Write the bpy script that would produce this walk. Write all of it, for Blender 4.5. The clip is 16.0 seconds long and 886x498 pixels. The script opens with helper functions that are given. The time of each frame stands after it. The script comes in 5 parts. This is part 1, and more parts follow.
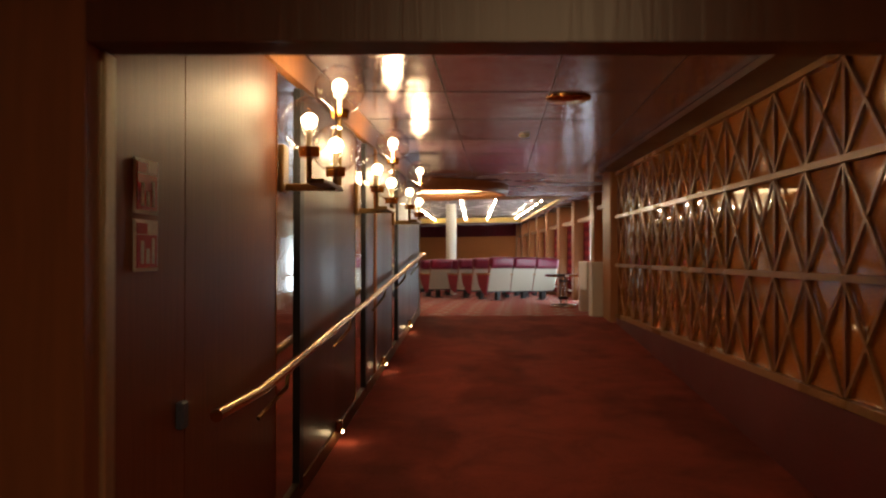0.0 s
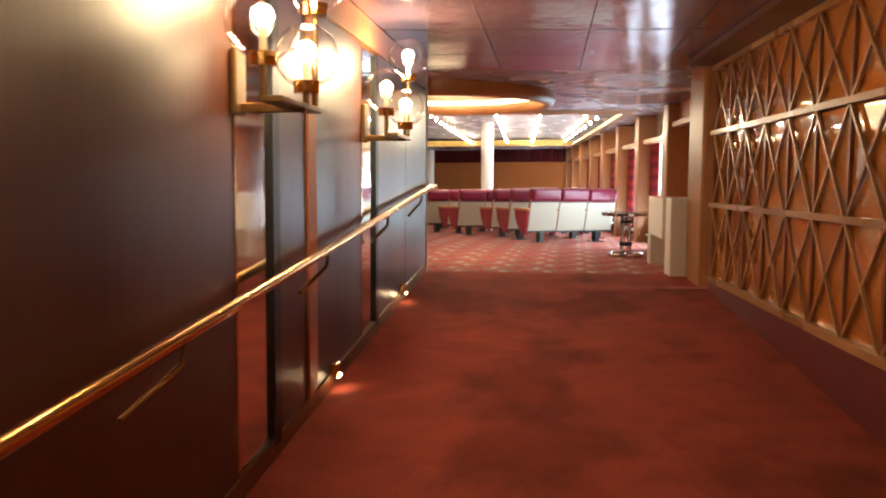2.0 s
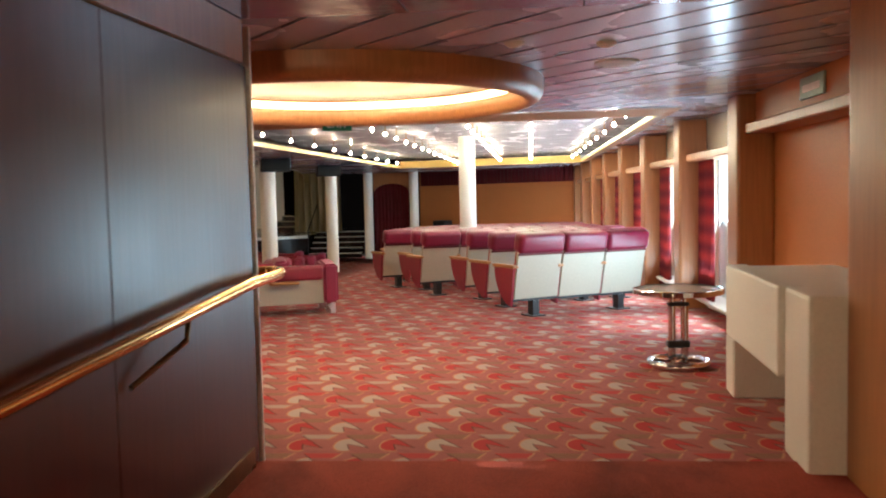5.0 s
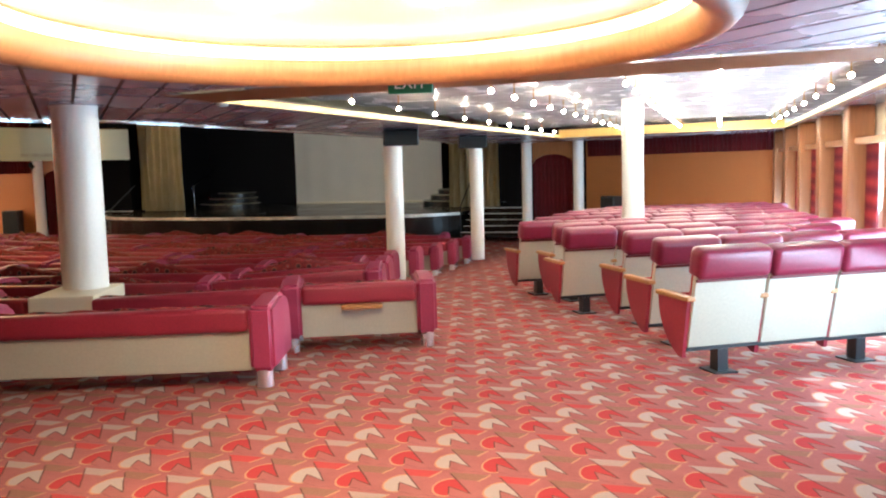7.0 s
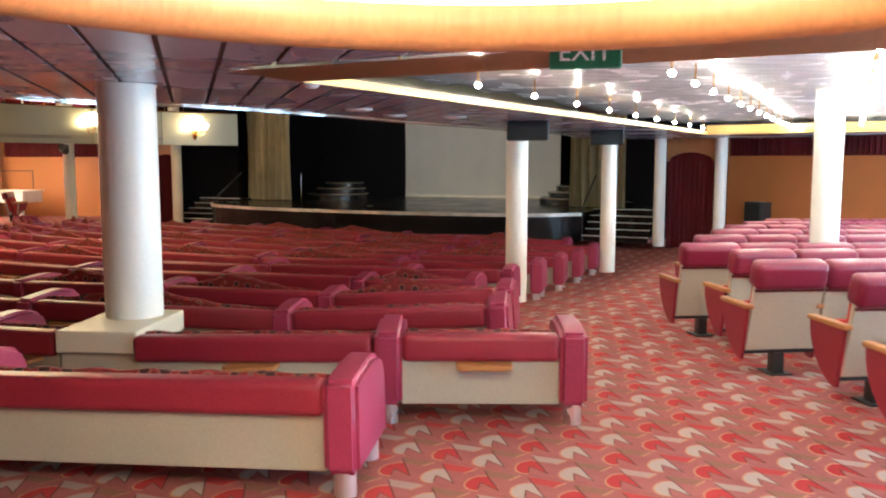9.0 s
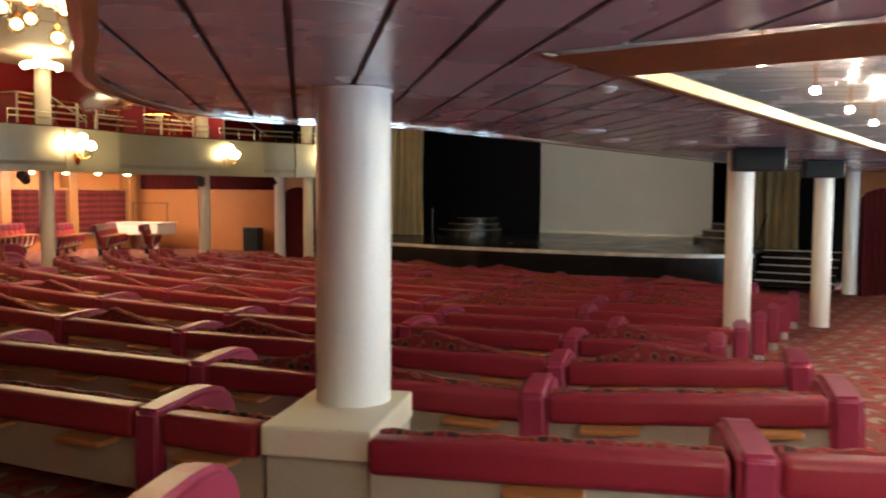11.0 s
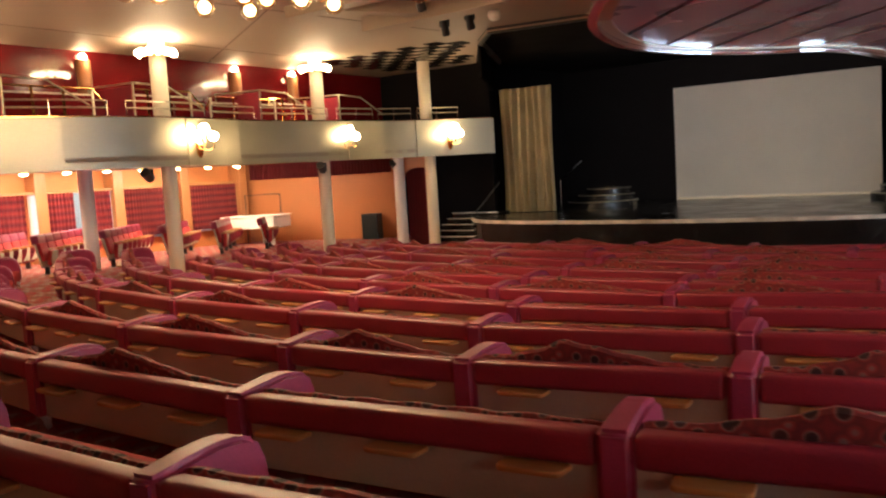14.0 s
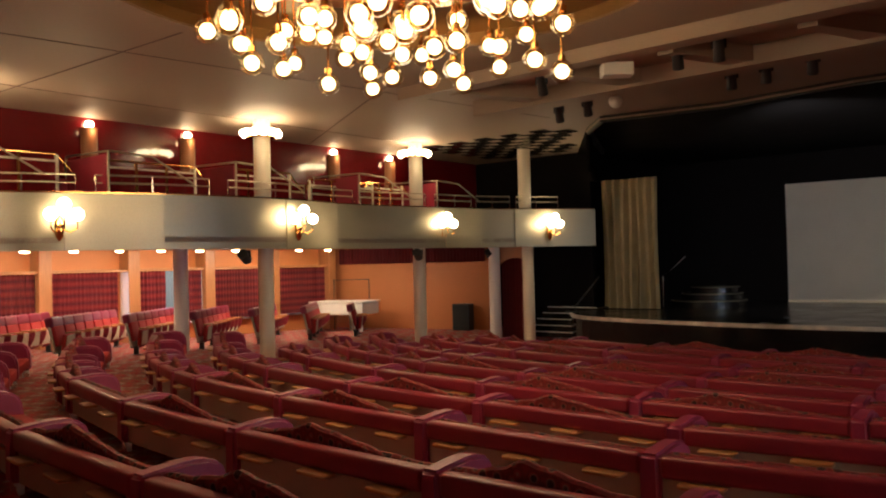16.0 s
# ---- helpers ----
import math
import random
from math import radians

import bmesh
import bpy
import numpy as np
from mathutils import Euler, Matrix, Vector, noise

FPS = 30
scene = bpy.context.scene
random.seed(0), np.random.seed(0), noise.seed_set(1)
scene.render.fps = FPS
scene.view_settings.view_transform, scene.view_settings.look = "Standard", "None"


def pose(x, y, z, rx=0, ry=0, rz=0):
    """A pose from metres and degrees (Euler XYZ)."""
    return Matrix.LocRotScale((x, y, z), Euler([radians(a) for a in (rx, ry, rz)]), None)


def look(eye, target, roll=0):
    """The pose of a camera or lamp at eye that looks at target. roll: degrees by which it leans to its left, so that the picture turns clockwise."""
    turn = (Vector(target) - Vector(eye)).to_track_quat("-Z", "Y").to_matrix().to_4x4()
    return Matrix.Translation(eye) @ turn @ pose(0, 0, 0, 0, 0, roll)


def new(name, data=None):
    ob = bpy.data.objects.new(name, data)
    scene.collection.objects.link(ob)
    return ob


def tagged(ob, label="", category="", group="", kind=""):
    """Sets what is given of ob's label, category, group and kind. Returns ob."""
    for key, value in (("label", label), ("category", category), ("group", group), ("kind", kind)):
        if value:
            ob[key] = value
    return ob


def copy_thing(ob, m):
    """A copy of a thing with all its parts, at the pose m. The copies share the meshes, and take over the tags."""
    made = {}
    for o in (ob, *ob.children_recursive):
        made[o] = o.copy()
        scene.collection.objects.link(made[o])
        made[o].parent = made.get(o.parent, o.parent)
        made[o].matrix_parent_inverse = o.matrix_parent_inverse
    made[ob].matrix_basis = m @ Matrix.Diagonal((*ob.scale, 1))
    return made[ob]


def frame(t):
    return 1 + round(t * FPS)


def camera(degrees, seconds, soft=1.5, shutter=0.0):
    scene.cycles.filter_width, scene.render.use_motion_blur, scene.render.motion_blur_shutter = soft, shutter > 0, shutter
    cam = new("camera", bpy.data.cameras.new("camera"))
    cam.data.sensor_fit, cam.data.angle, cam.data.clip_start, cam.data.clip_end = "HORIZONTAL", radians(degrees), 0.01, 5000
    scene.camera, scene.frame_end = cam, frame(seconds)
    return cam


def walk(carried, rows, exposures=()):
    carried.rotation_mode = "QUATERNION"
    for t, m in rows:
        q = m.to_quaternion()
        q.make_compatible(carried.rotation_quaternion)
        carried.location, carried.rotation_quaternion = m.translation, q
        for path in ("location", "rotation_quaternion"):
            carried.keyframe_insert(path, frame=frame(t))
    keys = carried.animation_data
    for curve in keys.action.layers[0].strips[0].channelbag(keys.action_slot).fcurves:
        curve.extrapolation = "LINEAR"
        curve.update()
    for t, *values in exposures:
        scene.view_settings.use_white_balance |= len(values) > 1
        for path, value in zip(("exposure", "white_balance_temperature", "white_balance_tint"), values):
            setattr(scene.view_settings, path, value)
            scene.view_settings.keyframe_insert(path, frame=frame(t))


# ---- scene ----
cam = camera(56.0, 16.0, soft=2.0, shutter=0.4)
METRES, EYE, TILT, LEAN, TURN = 19.5, 1.5, 0.0, 0.0, 0.0
ROWS = [
    (0.0, 0.0, 0.0, 0.0, -0.0, 0.5, -0.02),
    (0.5, 0.0043, 0.0387, -0.0001, 2.42, -0.71, 0.01),
    (1.0, 0.0057, 0.081, -0.0002, 0.18, 0.77, 0.96),
    (1.5, 0.012, 0.1284, -0.0028, 1.92, -1.83, 1.26),
    (2.0, 0.017, 0.1765, 0.004, 3.36, -4.63, -0.35),
    (2.5, 0.0233, 0.2195, 0.007, 2.92, -4.39, -0.92),
    (3.0, 0.0286, 0.262, 0.0091, 2.4, -2.8, -0.4),
    (5.5, 0.0469, 0.4644, 0.0218, 5.59, -4.01, 2.67),
    (6.0, 0.0506, 0.5044, 0.0246, 9.3, -4.59, 2.71),
    (6.5, 0.0481, 0.5379, 0.0275, 12.66, -4.62, 2.51),
    (7.0, 0.0474, 0.573, 0.0292, 16.36, -5.55, 1.57),
    (7.5, 0.0419, 0.5996, 0.0311, 17.92, -6.95, 0.41),
    (8.0, 0.0318, 0.6255, 0.0338, 20.41, -6.81, 0.08),
    (10.5, -0.0579, 0.701, 0.0356, 27.82, -4.62, -0.33),
    (11.0, -0.0844, 0.7137, 0.0343, 31.0, -3.78, -0.34),
    (11.5, -0.1102, 0.7219, 0.0339, 35.46, -3.96, 0.36),
    (12.0, -0.1375, 0.7254, 0.0346, 36.4, -4.88, 1.04),
    (12.5, -0.1617, 0.7317, 0.0339, 36.25, -5.72, 1.63),
    (13.0, -0.1873, 0.7367, 0.0337, 34.33, -6.54, 1.88),
    (13.5, -0.2092, 0.7413, 0.0338, 33.09, -6.96, 2.09),
    (14.0, -0.2307, 0.748, 0.0353, 35.33, -5.31, 3.46),
    (14.5, -0.2511, 0.7541, 0.0348, 36.5, -3.62, 3.69),
    (15.0, -0.2698, 0.7602, 0.0357, 37.61, -2.54, 3.42),
    (15.5, -0.2843, 0.7667, 0.0374, 39.03, -0.86, 2.47),
    (16.0, -0.295, 0.7691, 0.0398, 40.15, 0.92, 1.38),
]
walk(cam, [(t, pose(0, 0, EYE, TILT, LEAN, TURN) @ pose(METRES * x, METRES * y, METRES * z, 90 + pitch, roll, yaw)) for t, x, y, z, yaw, pitch, roll in ROWS],
     [(0, -0.85, 6700, 10), (0.5, -0.2, 6600, 10), (1, -0.4, 6500, 10), (1.5, -0.15, 6400, 10), (2, 0.4, 6200, 6), (2.5, 0.75, 6050, 4), (3.2, 0.3, 6000, 4), (5.5, 0.34, 5450, 0), (6, 0.3, 5220, 0), (6.5, 0.78, 5220, 0), (7, 0.95, 5180, 0), (8.2, 1.1, 5120, 0), (10.5, 0.87, 5300, 0), (11, 0.66, 5480, 0), (11.5, 0.7, 5550, 2), (12, 1.0, 5600, 4), (12.5, 1.05, 5620, 6), (13, 1.6, 5650, 8), (13.5, 1.65, 5680, 10), (14, 1.0, 5680, 10), (14.5, 0.72, 5650, 10), (15, 0.58, 5600, 10), (16, -0.1, 5600, 10)])

# ---------------- world and exposure ----------------
world = bpy.data.worlds.new("sky_world")
scene.world = world
world.use_nodes = True
wn = world.node_tree
sky = wn.nodes.new("ShaderNodeTexSky")
sky.sky_type = "NISHITA"
sky.sun_disc = False
sky.sun_elevation = radians(40)
sky.sun_rotation = radians(100)
wn.nodes["Background"].inputs["Strength"].default_value = 0.12
wn.links.new(sky.outputs[0], wn.nodes["Background"].inputs["Color"])
sun = new("sun", bpy.data.lights.new("sun", "SUN"))
sun.data.energy, sun.data.angle, sun.data.color = 2.5, radians(0.5), (1.0, 0.95, 0.88)
sun.matrix_world = look((40, 20, 40), (0, 22, 0))

WARM = (1.0, 0.68, 0.36)


def area(name, m, sx, sy, watts, colour):
    ob = new(name, bpy.data.lights.new(name, "AREA"))
    ob.data.shape, ob.data.size, ob.data.size_y = "RECTANGLE", sx, sy
    ob.data.energy, ob.data.color = watts, colour
    ob.matrix_world = m
    return ob


def point(name, x, y, z, watts, colour=WARM, radius=0.12):
    ob = new(name, bpy.data.lights.new(name, "POINT"))
    ob.data.energy, ob.data.color, ob.data.shadow_soft_size = watts, colour, radius
    ob.location = (x, y, z)
    return ob


# ---------------- materials ----------------
def mat(name, colour, rough=0.5, metal=0.0, vary=0.25, scale=6.0, bump=0.0, bscale=60.0, coat=0.0, spec=0.5):
    """A surface with slow stains and fine grain about its base colour."""
    m = bpy.data.materials.new(name)
    m.use_nodes = True
    n, l = m.node_tree.nodes, m.node_tree.links
    b = n["Principled BSDF"]
    tc = n.new("ShaderNodeTexCoord")
    big = n.new("ShaderNodeTexNoise")
    big.inputs["Scale"].default_value, big.inputs["Detail"].default_value = scale * 0.2, 4
    fine = n.new("ShaderNodeTexNoise")
    fine.inputs["Scale"].default_value, fine.inputs["Detail"].default_value = bscale, 3
    l.new(tc.outputs["Object"], big.inputs["Vector"])
    l.new(tc.outputs["Object"], fine.inputs["Vector"])
    add = n.new("ShaderNodeMath")
    add.operation = "ADD"
    l.new(big.outputs["Fac"], add.inputs[0])
    l.new(fine.outputs["Fac"], add.inputs[1])
    ramp = n.new("ShaderNodeMapRange")
    ramp.inputs["From Min"].default_value, ramp.inputs["From Max"].default_value = 0.65, 1.35
    ramp.inputs["To Min"].default_value, ramp.inputs["To Max"].default_value = 1 - vary, 1 + vary
    l.new(add.outputs[0], ramp.inputs["Value"])
    mul = n.new("ShaderNodeVectorMath")
    mul.operation = "SCALE"
    mul.inputs[0].default_value = colour[:3]
    l.new(ramp.outputs[0], mul.inputs["Scale"])
    l.new(mul.outputs[0], b.inputs["Base Color"])
    rr = n.new("ShaderNodeMapRange")
    rr.inputs["From Min"].default_value, rr.inputs["From Max"].default_value = 0.3, 0.7
    rr.inputs["To Min"].default_value, rr.inputs["To Max"].default_value = max(0.02, rough - 0.08), min(1, rough + 0.08)
    l.new(big.outputs["Fac"], rr.inputs["Value"])
    l.new(rr.outputs[0], b.inputs["Roughness"])
    b.inputs["Metallic"].default_value = metal
    b.inputs["Coat Weight"].default_value = coat
    b.inputs["Specular IOR Level"].default_value = spec
    if bump:
        bn = n.new("ShaderNodeBump")
        bn.inputs["Strength"].default_value, bn.inputs["Distance"].default_value = bump, 0.01
        l.new(fine.outputs["Fac"], bn.inputs["Height"])
        l.new(bn.outputs[0], b.inputs["Normal"])
    return m


def glow(name, colour, strength):
    m = bpy.data.materials.new(name)
    m.use_nodes = True
    b = m.node_tree.nodes["Principled BSDF"]
    b.inputs["Base Color"].default_value = (0.8, 0.75, 0.65, 1)
    b.inputs["Emission Color"].default_value = (*colour, 1)
    b.inputs["Emission Strength"].default_value = strength
    return m


def wood(name, colour, rough=0.35, along="Z", coat=0.0):
    m = mat(name, colour, rough, vary=0.2, scale=4, bump=0.08, bscale=40, coat=coat)
    n, l = m.node_tree.nodes, m.node_tree.links
    tc = next(x for x in n if x.type == "TEX_COORD")
    mp = n.new("ShaderNodeMapping")
    s = {"X": (0.06, 1, 1), "Y": (1, 0.06, 1), "Z": (1, 1, 0.06)}[along]
    mp.inputs["Scale"].default_value = s
    l.new(tc.outputs["Object"], mp.inputs["Vector"])
    for x in n:
        if x.type == "TEX_NOISE":
            l.new(mp.outputs[0], x.inputs["Vector"])
            x.inputs["Distortion"].default_value = 0.4
    return m


def glassy(name, tint=(1, 1, 1)):
    """Thin clear glass: see-through, with gloss that grows towards the rim."""
    m = bpy.data.materials.new(name)
    m.use_nodes = True
    n, l = m.node_tree.nodes, m.node_tree.links
    n.remove(n["Principled BSDF"])
    tr = n.new("ShaderNodeBsdfTransparent")
    tr.inputs["Color"].default_value = (*tint, 1)
    gl = n.new("ShaderNodeBsdfGlossy")
    gl.inputs["Roughness"].default_value = 0.03
    fr = n.new("ShaderNodeLayerWeight")
    pw = n.new("ShaderNodeMath")
    pw.operation = "POWER"
    pw.inputs[1].default_value = 2.6
    sc = n.new("ShaderNodeMath")
    sc.operation = "MULTIPLY_ADD"
    sc.inputs[1].default_value, sc.inputs[2].default_value = 0.7, 0.06
    l.new(fr.outputs["Facing"], pw.inputs[0])
    l.new(pw.outputs[0], sc.inputs[0])
    mx = n.new("ShaderNodeMixShader")
    l.new(sc.outputs[0], mx.inputs["Fac"])
    l.new(tr.outputs[0], mx.inputs[1])
    l.new(gl.outputs[0], mx.inputs[2])
    l.new(mx.outputs[0], n["Material Output"].inputs["Surface"])
    return m


def carpet_plain():
    m = mat("carpet_plain", (0.25, 0.05, 0.033), 0.95, vary=0.42, scale=11, bump=0.6, bscale=130, spec=0.1)
    big = next(x for x in m.node_tree.nodes if x.type == "TEX_NOISE")
    big.inputs["Detail"].default_value, big.inputs["Roughness"].default_value, big.inputs["Distortion"].default_value = 7, 0.62, 0.8
    # wide damp stains
    n, l = m.node_tree.nodes, m.node_tree.links
    b = n["Principled BSDF"]
    src = b.inputs["Base Color"].links[0].from_socket
    tc = next(x for x in n if x.type == "TEX_COORD")
    mp = n.new("ShaderNodeMapping")
    mp.inputs["Location"].default_value, mp.inputs["Scale"].default_value = (1.7, 0.4, 0), (0.85, 0.6, 1)
    st = n.new("ShaderNodeTexNoise")
    st.inputs["Scale"].default_value, st.inputs["Detail"].default_value, st.inputs["Roughness"].default_value = 1.0, 6, 0.5
    l.new(tc.outputs["Object"], mp.inputs["Vector"])
    l.new(mp.outputs[0], st.inputs["Vector"])
    rg = n.new("ShaderNodeMapRange")
    rg.interpolation_type = "SMOOTHSTEP"
    for key, v in (("From Min", 0.5), ("From Max", 0.62), ("To Min", 1.12), ("To Max", 0.74)):
        rg.inputs[key].default_value = v
    l.new(st.outputs["Fac"], rg.inputs["Value"])
    sc = n.new("ShaderNodeVectorMath")
    sc.operation = "SCALE"
    l.new(src, sc.inputs[0])
    l.new(rg.outputs[0], sc.inputs["Scale"])
    l.new(sc.outputs[0], b.inputs["Base Color"])
    return m


def carpet_pattern():
    """Pink-red carpet with rows of fan shapes, alternately red and grey, each with a notch and a pale tail."""
    m = bpy.data.materials.new("carpet_pattern")
    m.use_nodes = True
    n, l = m.node_tree.nodes, m.node_tree.links
    b = n["Principled BSDF"]

    def math_(op, a, c=None, d=None):
        x = n.new("ShaderNodeMath")
        x.operation = op
        for i, v in enumerate((a, c, d)):
            if v is None:
                continue
            if isinstance(v, (int, float)):
                x.inputs[i].default_value = v
            else:
                l.new(v, x.inputs[i])
        return x.outputs[0]

    tc = n.new("ShaderNodeTexCoord")
    wob = n.new("ShaderNodeTexNoise")
    wob.inputs["Scale"].default_value = 9
    l.new(tc.outputs["Object"], wob.inputs["Vector"])
    off = n.new("ShaderNodeVectorMath")
    off.operation = "MULTIPLY_ADD"
    off.inputs[1].default_value = (0.012, 0.012, 0)
    l.new(wob.outputs["Color"], off.inputs[0])
    l.new(tc.outputs["Object"], off.inputs[2])
    sp = n.new("ShaderNodeSeparateXYZ")
    l.new(off.outputs[0], sp.inputs[0])
    # rows 0.325 m apart, each a little shifted; motifs 0.2375 m apart, red and grey by turns
    v = math_("DIVIDE", math_("SUBTRACT", sp.outputs[1], 15.075), 0.325)
    row = math_("FLOOR", math_("ADD", v, 0.5))
    fy = math_("SUBTRACT", v, row)
    u = math_("DIVIDE", math_("ADD", math_("ADD", sp.outputs[0], 0.884), math_("MULTIPLY", row, 0.0865)), 0.2375)
    col = math_("FLOOR", math_("ADD", u, 0.5))
    fx = math_("SUBTRACT", u, col)
    x = math_("ADD", math_("MULTIPLY", fx, 0.2375), 0.036)
    y = math_("ADD", math_("MULTIPLY", fy, 0.325), 0.045)

    def both(*q):
        out = q[0]
        for w in q[1:]:
            out = math_("MULTIPLY", out, w)
        return out

    def less(a, c):
        return math_("LESS_THAN", a, c)

    def more(a, c):
        return math_("GREATER_THAN", a, c)

    def near(a, c, w):
        return less(math_("ABSOLUTE", math_("SUBTRACT", a, c)), w)

    def lin(a, c, d):
        return math_("ADD", math_("ADD", math_("MULTIPLY", x, a), math_("MULTIPLY", y, c)), d)

    ex, ey = math_("DIVIDE", x, 0.064), math_("DIVIDE", y, 0.098)
    r = math_("SQRT", math_("ADD", math_("MULTIPLY", ex, ex), math_("MULTIPLY", ey, ey)))
    side = lin(0.823, 0.569, -0.0655)       # the straight edge of a fan
    e1, e2 = lin(0.485, 0.875, -0.00875), lin(0.97, 0.243, -0.00243)    # the notch
    notch = both(less(e1, 0), more(e2, 0))
    body = math_("MAXIMUM", less(r, 1), both(more(e1, 0), more(x, 0)))
    fan = both(body, less(side, 0), math_("SUBTRACT", 1, notch))
    rim = both(near(r, 1.06, 0.075), less(x, 0.03), less(side, -0.005))
    line = math_("MAXIMUM", both(near(side, 0, 0.0042), more(y, -0.056), less(y, 0.168)), math_("MAXIMUM", both(near(e1, 0, 0.0036), more(x, 0), less(x, 0.119)), both(near(e2, 0, 0.0036), more(y, -0.085), less(y, 0.012))))
    tail = both(more(side, 0), near(y, 0.143, 0.04), less(lin(1, -0.4, 0), 0.075))
    tail_rim = both(near(lin(1, -0.4, 0), 0.079, 0.006), near(y, 0.143, 0.046))
    wire = near(math_("SUBTRACT", y, math_("MULTIPLY", math_("SINE", math_("MULTIPLY", x, 40)), 0.012)), -0.108, 0.0028)
    odd = math_("MODULO", math_("ABSOLUTE", math_("ADD", col, math_("FLOOR", math_("MULTIPLY", row, 0.5)))), 2)
    rodd = math_("MODULO", math_("ABSOLUTE", row), 2)
    hatch = math_("SINE", math_("MULTIPLY", lin(1, 0.5, 0), 700))

    def mix(fac, a, c):
        x_ = n.new("ShaderNodeMix")
        x_.data_type = "RGBA"
        l.new(fac, x_.inputs["Factor"]) if not isinstance(fac, float) else None
        for i, q in ((6, a), (7, c)):
            if isinstance(q, tuple):
                x_.inputs[i].default_value = (*q, 1)
            else:
                l.new(q, x_.inputs[i])
        return x_.outputs[2]

    big = n.new("ShaderNodeTexNoise")
    big.inputs["Scale"].default_value, big.inputs["Detail"].default_value = 3.5, 9
    big.inputs["Roughness"].default_value = 0.72
    l.new(tc.outputs["Object"], big.inputs["Vector"])
    pile = n.new("ShaderNodeTexNoise")
    pile.inputs["Scale"].default_value = 260
    l.new(tc.outputs["Object"], pile.inputs["Vector"])
    ground = mix(big.outputs["Fac"], (0.22, 0.06, 0.052), (0.41, 0.138, 0.118))
    fancol = mix(odd, (0.4, 0.026, 0.028), (0.4, 0.31, 0.265))
    tan = mix(math_("MULTIPLY_ADD", hatch, 0.3, 0.5), (0.3, 0.15, 0.09), (0.17, 0.075, 0.05))
    tailcol = mix(rodd, mix(odd, (0.36, 0.26, 0.22), tan), mix(odd, tan, (0.43, 0.04, 0.04)))
    c = mix(math_("MULTIPLY", wire, 0.5), ground, (0.13, 0.04, 0.035))
    c = mix(math_("MULTIPLY", tail, 0.88), c, tailcol)
    c = mix(math_("MULTIPLY", math_("MAXIMUM", rim, tail_rim), 0.6), c, (0.56, 0.29, 0.14))
    c = mix(math_("MULTIPLY", fan, 0.9), c, fancol)
    c = mix(math_("MULTIPLY", line, 0.8), c, (0.09, 0.035, 0.03))
    fuzz = n.new("ShaderNodeMapRange")
    fuzz.inputs["To Min"].default_value, fuzz.inputs["To Max"].default_value = 0.7, 1.3
    l.new(pile.outputs["Fac"], fuzz.inputs["Value"])
    sc = n.new("ShaderNodeVectorMath")
    sc.operation = "SCALE"
    l.new(c, sc.inputs[0])
    l.new(fuzz.outputs[0], sc.inputs["Scale"])
    l.new(sc.outputs[0], b.inputs["Base Color"])
    b.inputs["Roughness"].default_value = 0.95
    b.inputs["Specular IOR Level"].default_value = 0.15
    bn = n.new("ShaderNodeBump")
    bn.inputs["Strength"].default_value, bn.inputs["Distance"].default_value = 0.4, 0.005
    l.new(pile.outputs["Fac"], bn.inputs["Height"])
    l.new(bn.outputs[0], b.inputs["Normal"])
    return m


def patterned_cloth(name="cushion_cloth"):
    m = mat(name, (0.2, 0.02, 0.02), 0.85, vary=0.3, scale=10, bump=0.2, bscale=150)
    n, l = m.node_tree.nodes, m.node_tree.links
    b = n["Principled BSDF"]
    src = b.inputs["Base Color"].links[0].from_socket
    tc = next(x for x in n if x.type == "TEX_COORD")
    vo = n.new("ShaderNodeTexVoronoi")
    vo.inputs["Scale"].default_value = 11
    l.new(tc.outputs["Object"], vo.inputs["Vector"])
    r = n.new("ShaderNodeValToRGB")
    e = r.color_ramp.elements
    e[0].position, e[0].color = 0.2, (0.02, 0.009, 0.008, 1)
    e[1].position, e[1].color = 0.75, (0.26, 0.022, 0.02, 1)
    for p, q in ((0.3, (0.05, 0.012, 0.01, 1)), (0.36, (0.3, 0.17, 0.13, 1)), (0.42, (0.36, 0.035, 0.03, 1)), (0.55, (0.16, 0.02, 0.018, 1))):
        e.new(p).color = q
    l.new(vo.outputs["Distance"], r.inputs["Fac"])
    mx = n.new("ShaderNodeMix")
    mx.data_type = "RGBA"
    mx.inputs["Factor"].default_value = 0.85
    l.new(src, mx.inputs[6])
    l.new(r.outputs[0], mx.inputs[7])
    l.new(mx.outputs[2], b.inputs["Base Color"])
    return m


def plaid_cloth():
    m = mat("plaid_curtain", (0.3, 0.04, 0.038), 0.9, vary=0.25, scale=8, bump=0.2, bscale=120)
    n, l = m.node_tree.nodes, m.node_tree.links
    b = n["Principled BSDF"]
    src = b.inputs["Base Color"].links[0].from_socket
    tc = next(x for x in n if x.type == "TEX_COORD")
    w = n.new("ShaderNodeTexWave")
    w.bands_direction = "Z"
    w.inputs["Scale"].default_value, w.inputs["Distortion"].default_value = 1.6, 0.6
    l.new(tc.outputs["Object"], w.inputs["Vector"])
    mx = n.new("ShaderNodeMix")
    mx.data_type = "RGBA"
    l.new(w.outputs["Fac"], mx.inputs["Factor"])
    l.new(src, mx.inputs[6])
    mx.inputs[7].default_value = (0.15, 0.02, 0.03, 1)
    l.new(mx.outputs[2], b.inputs["Base Color"])
    return m


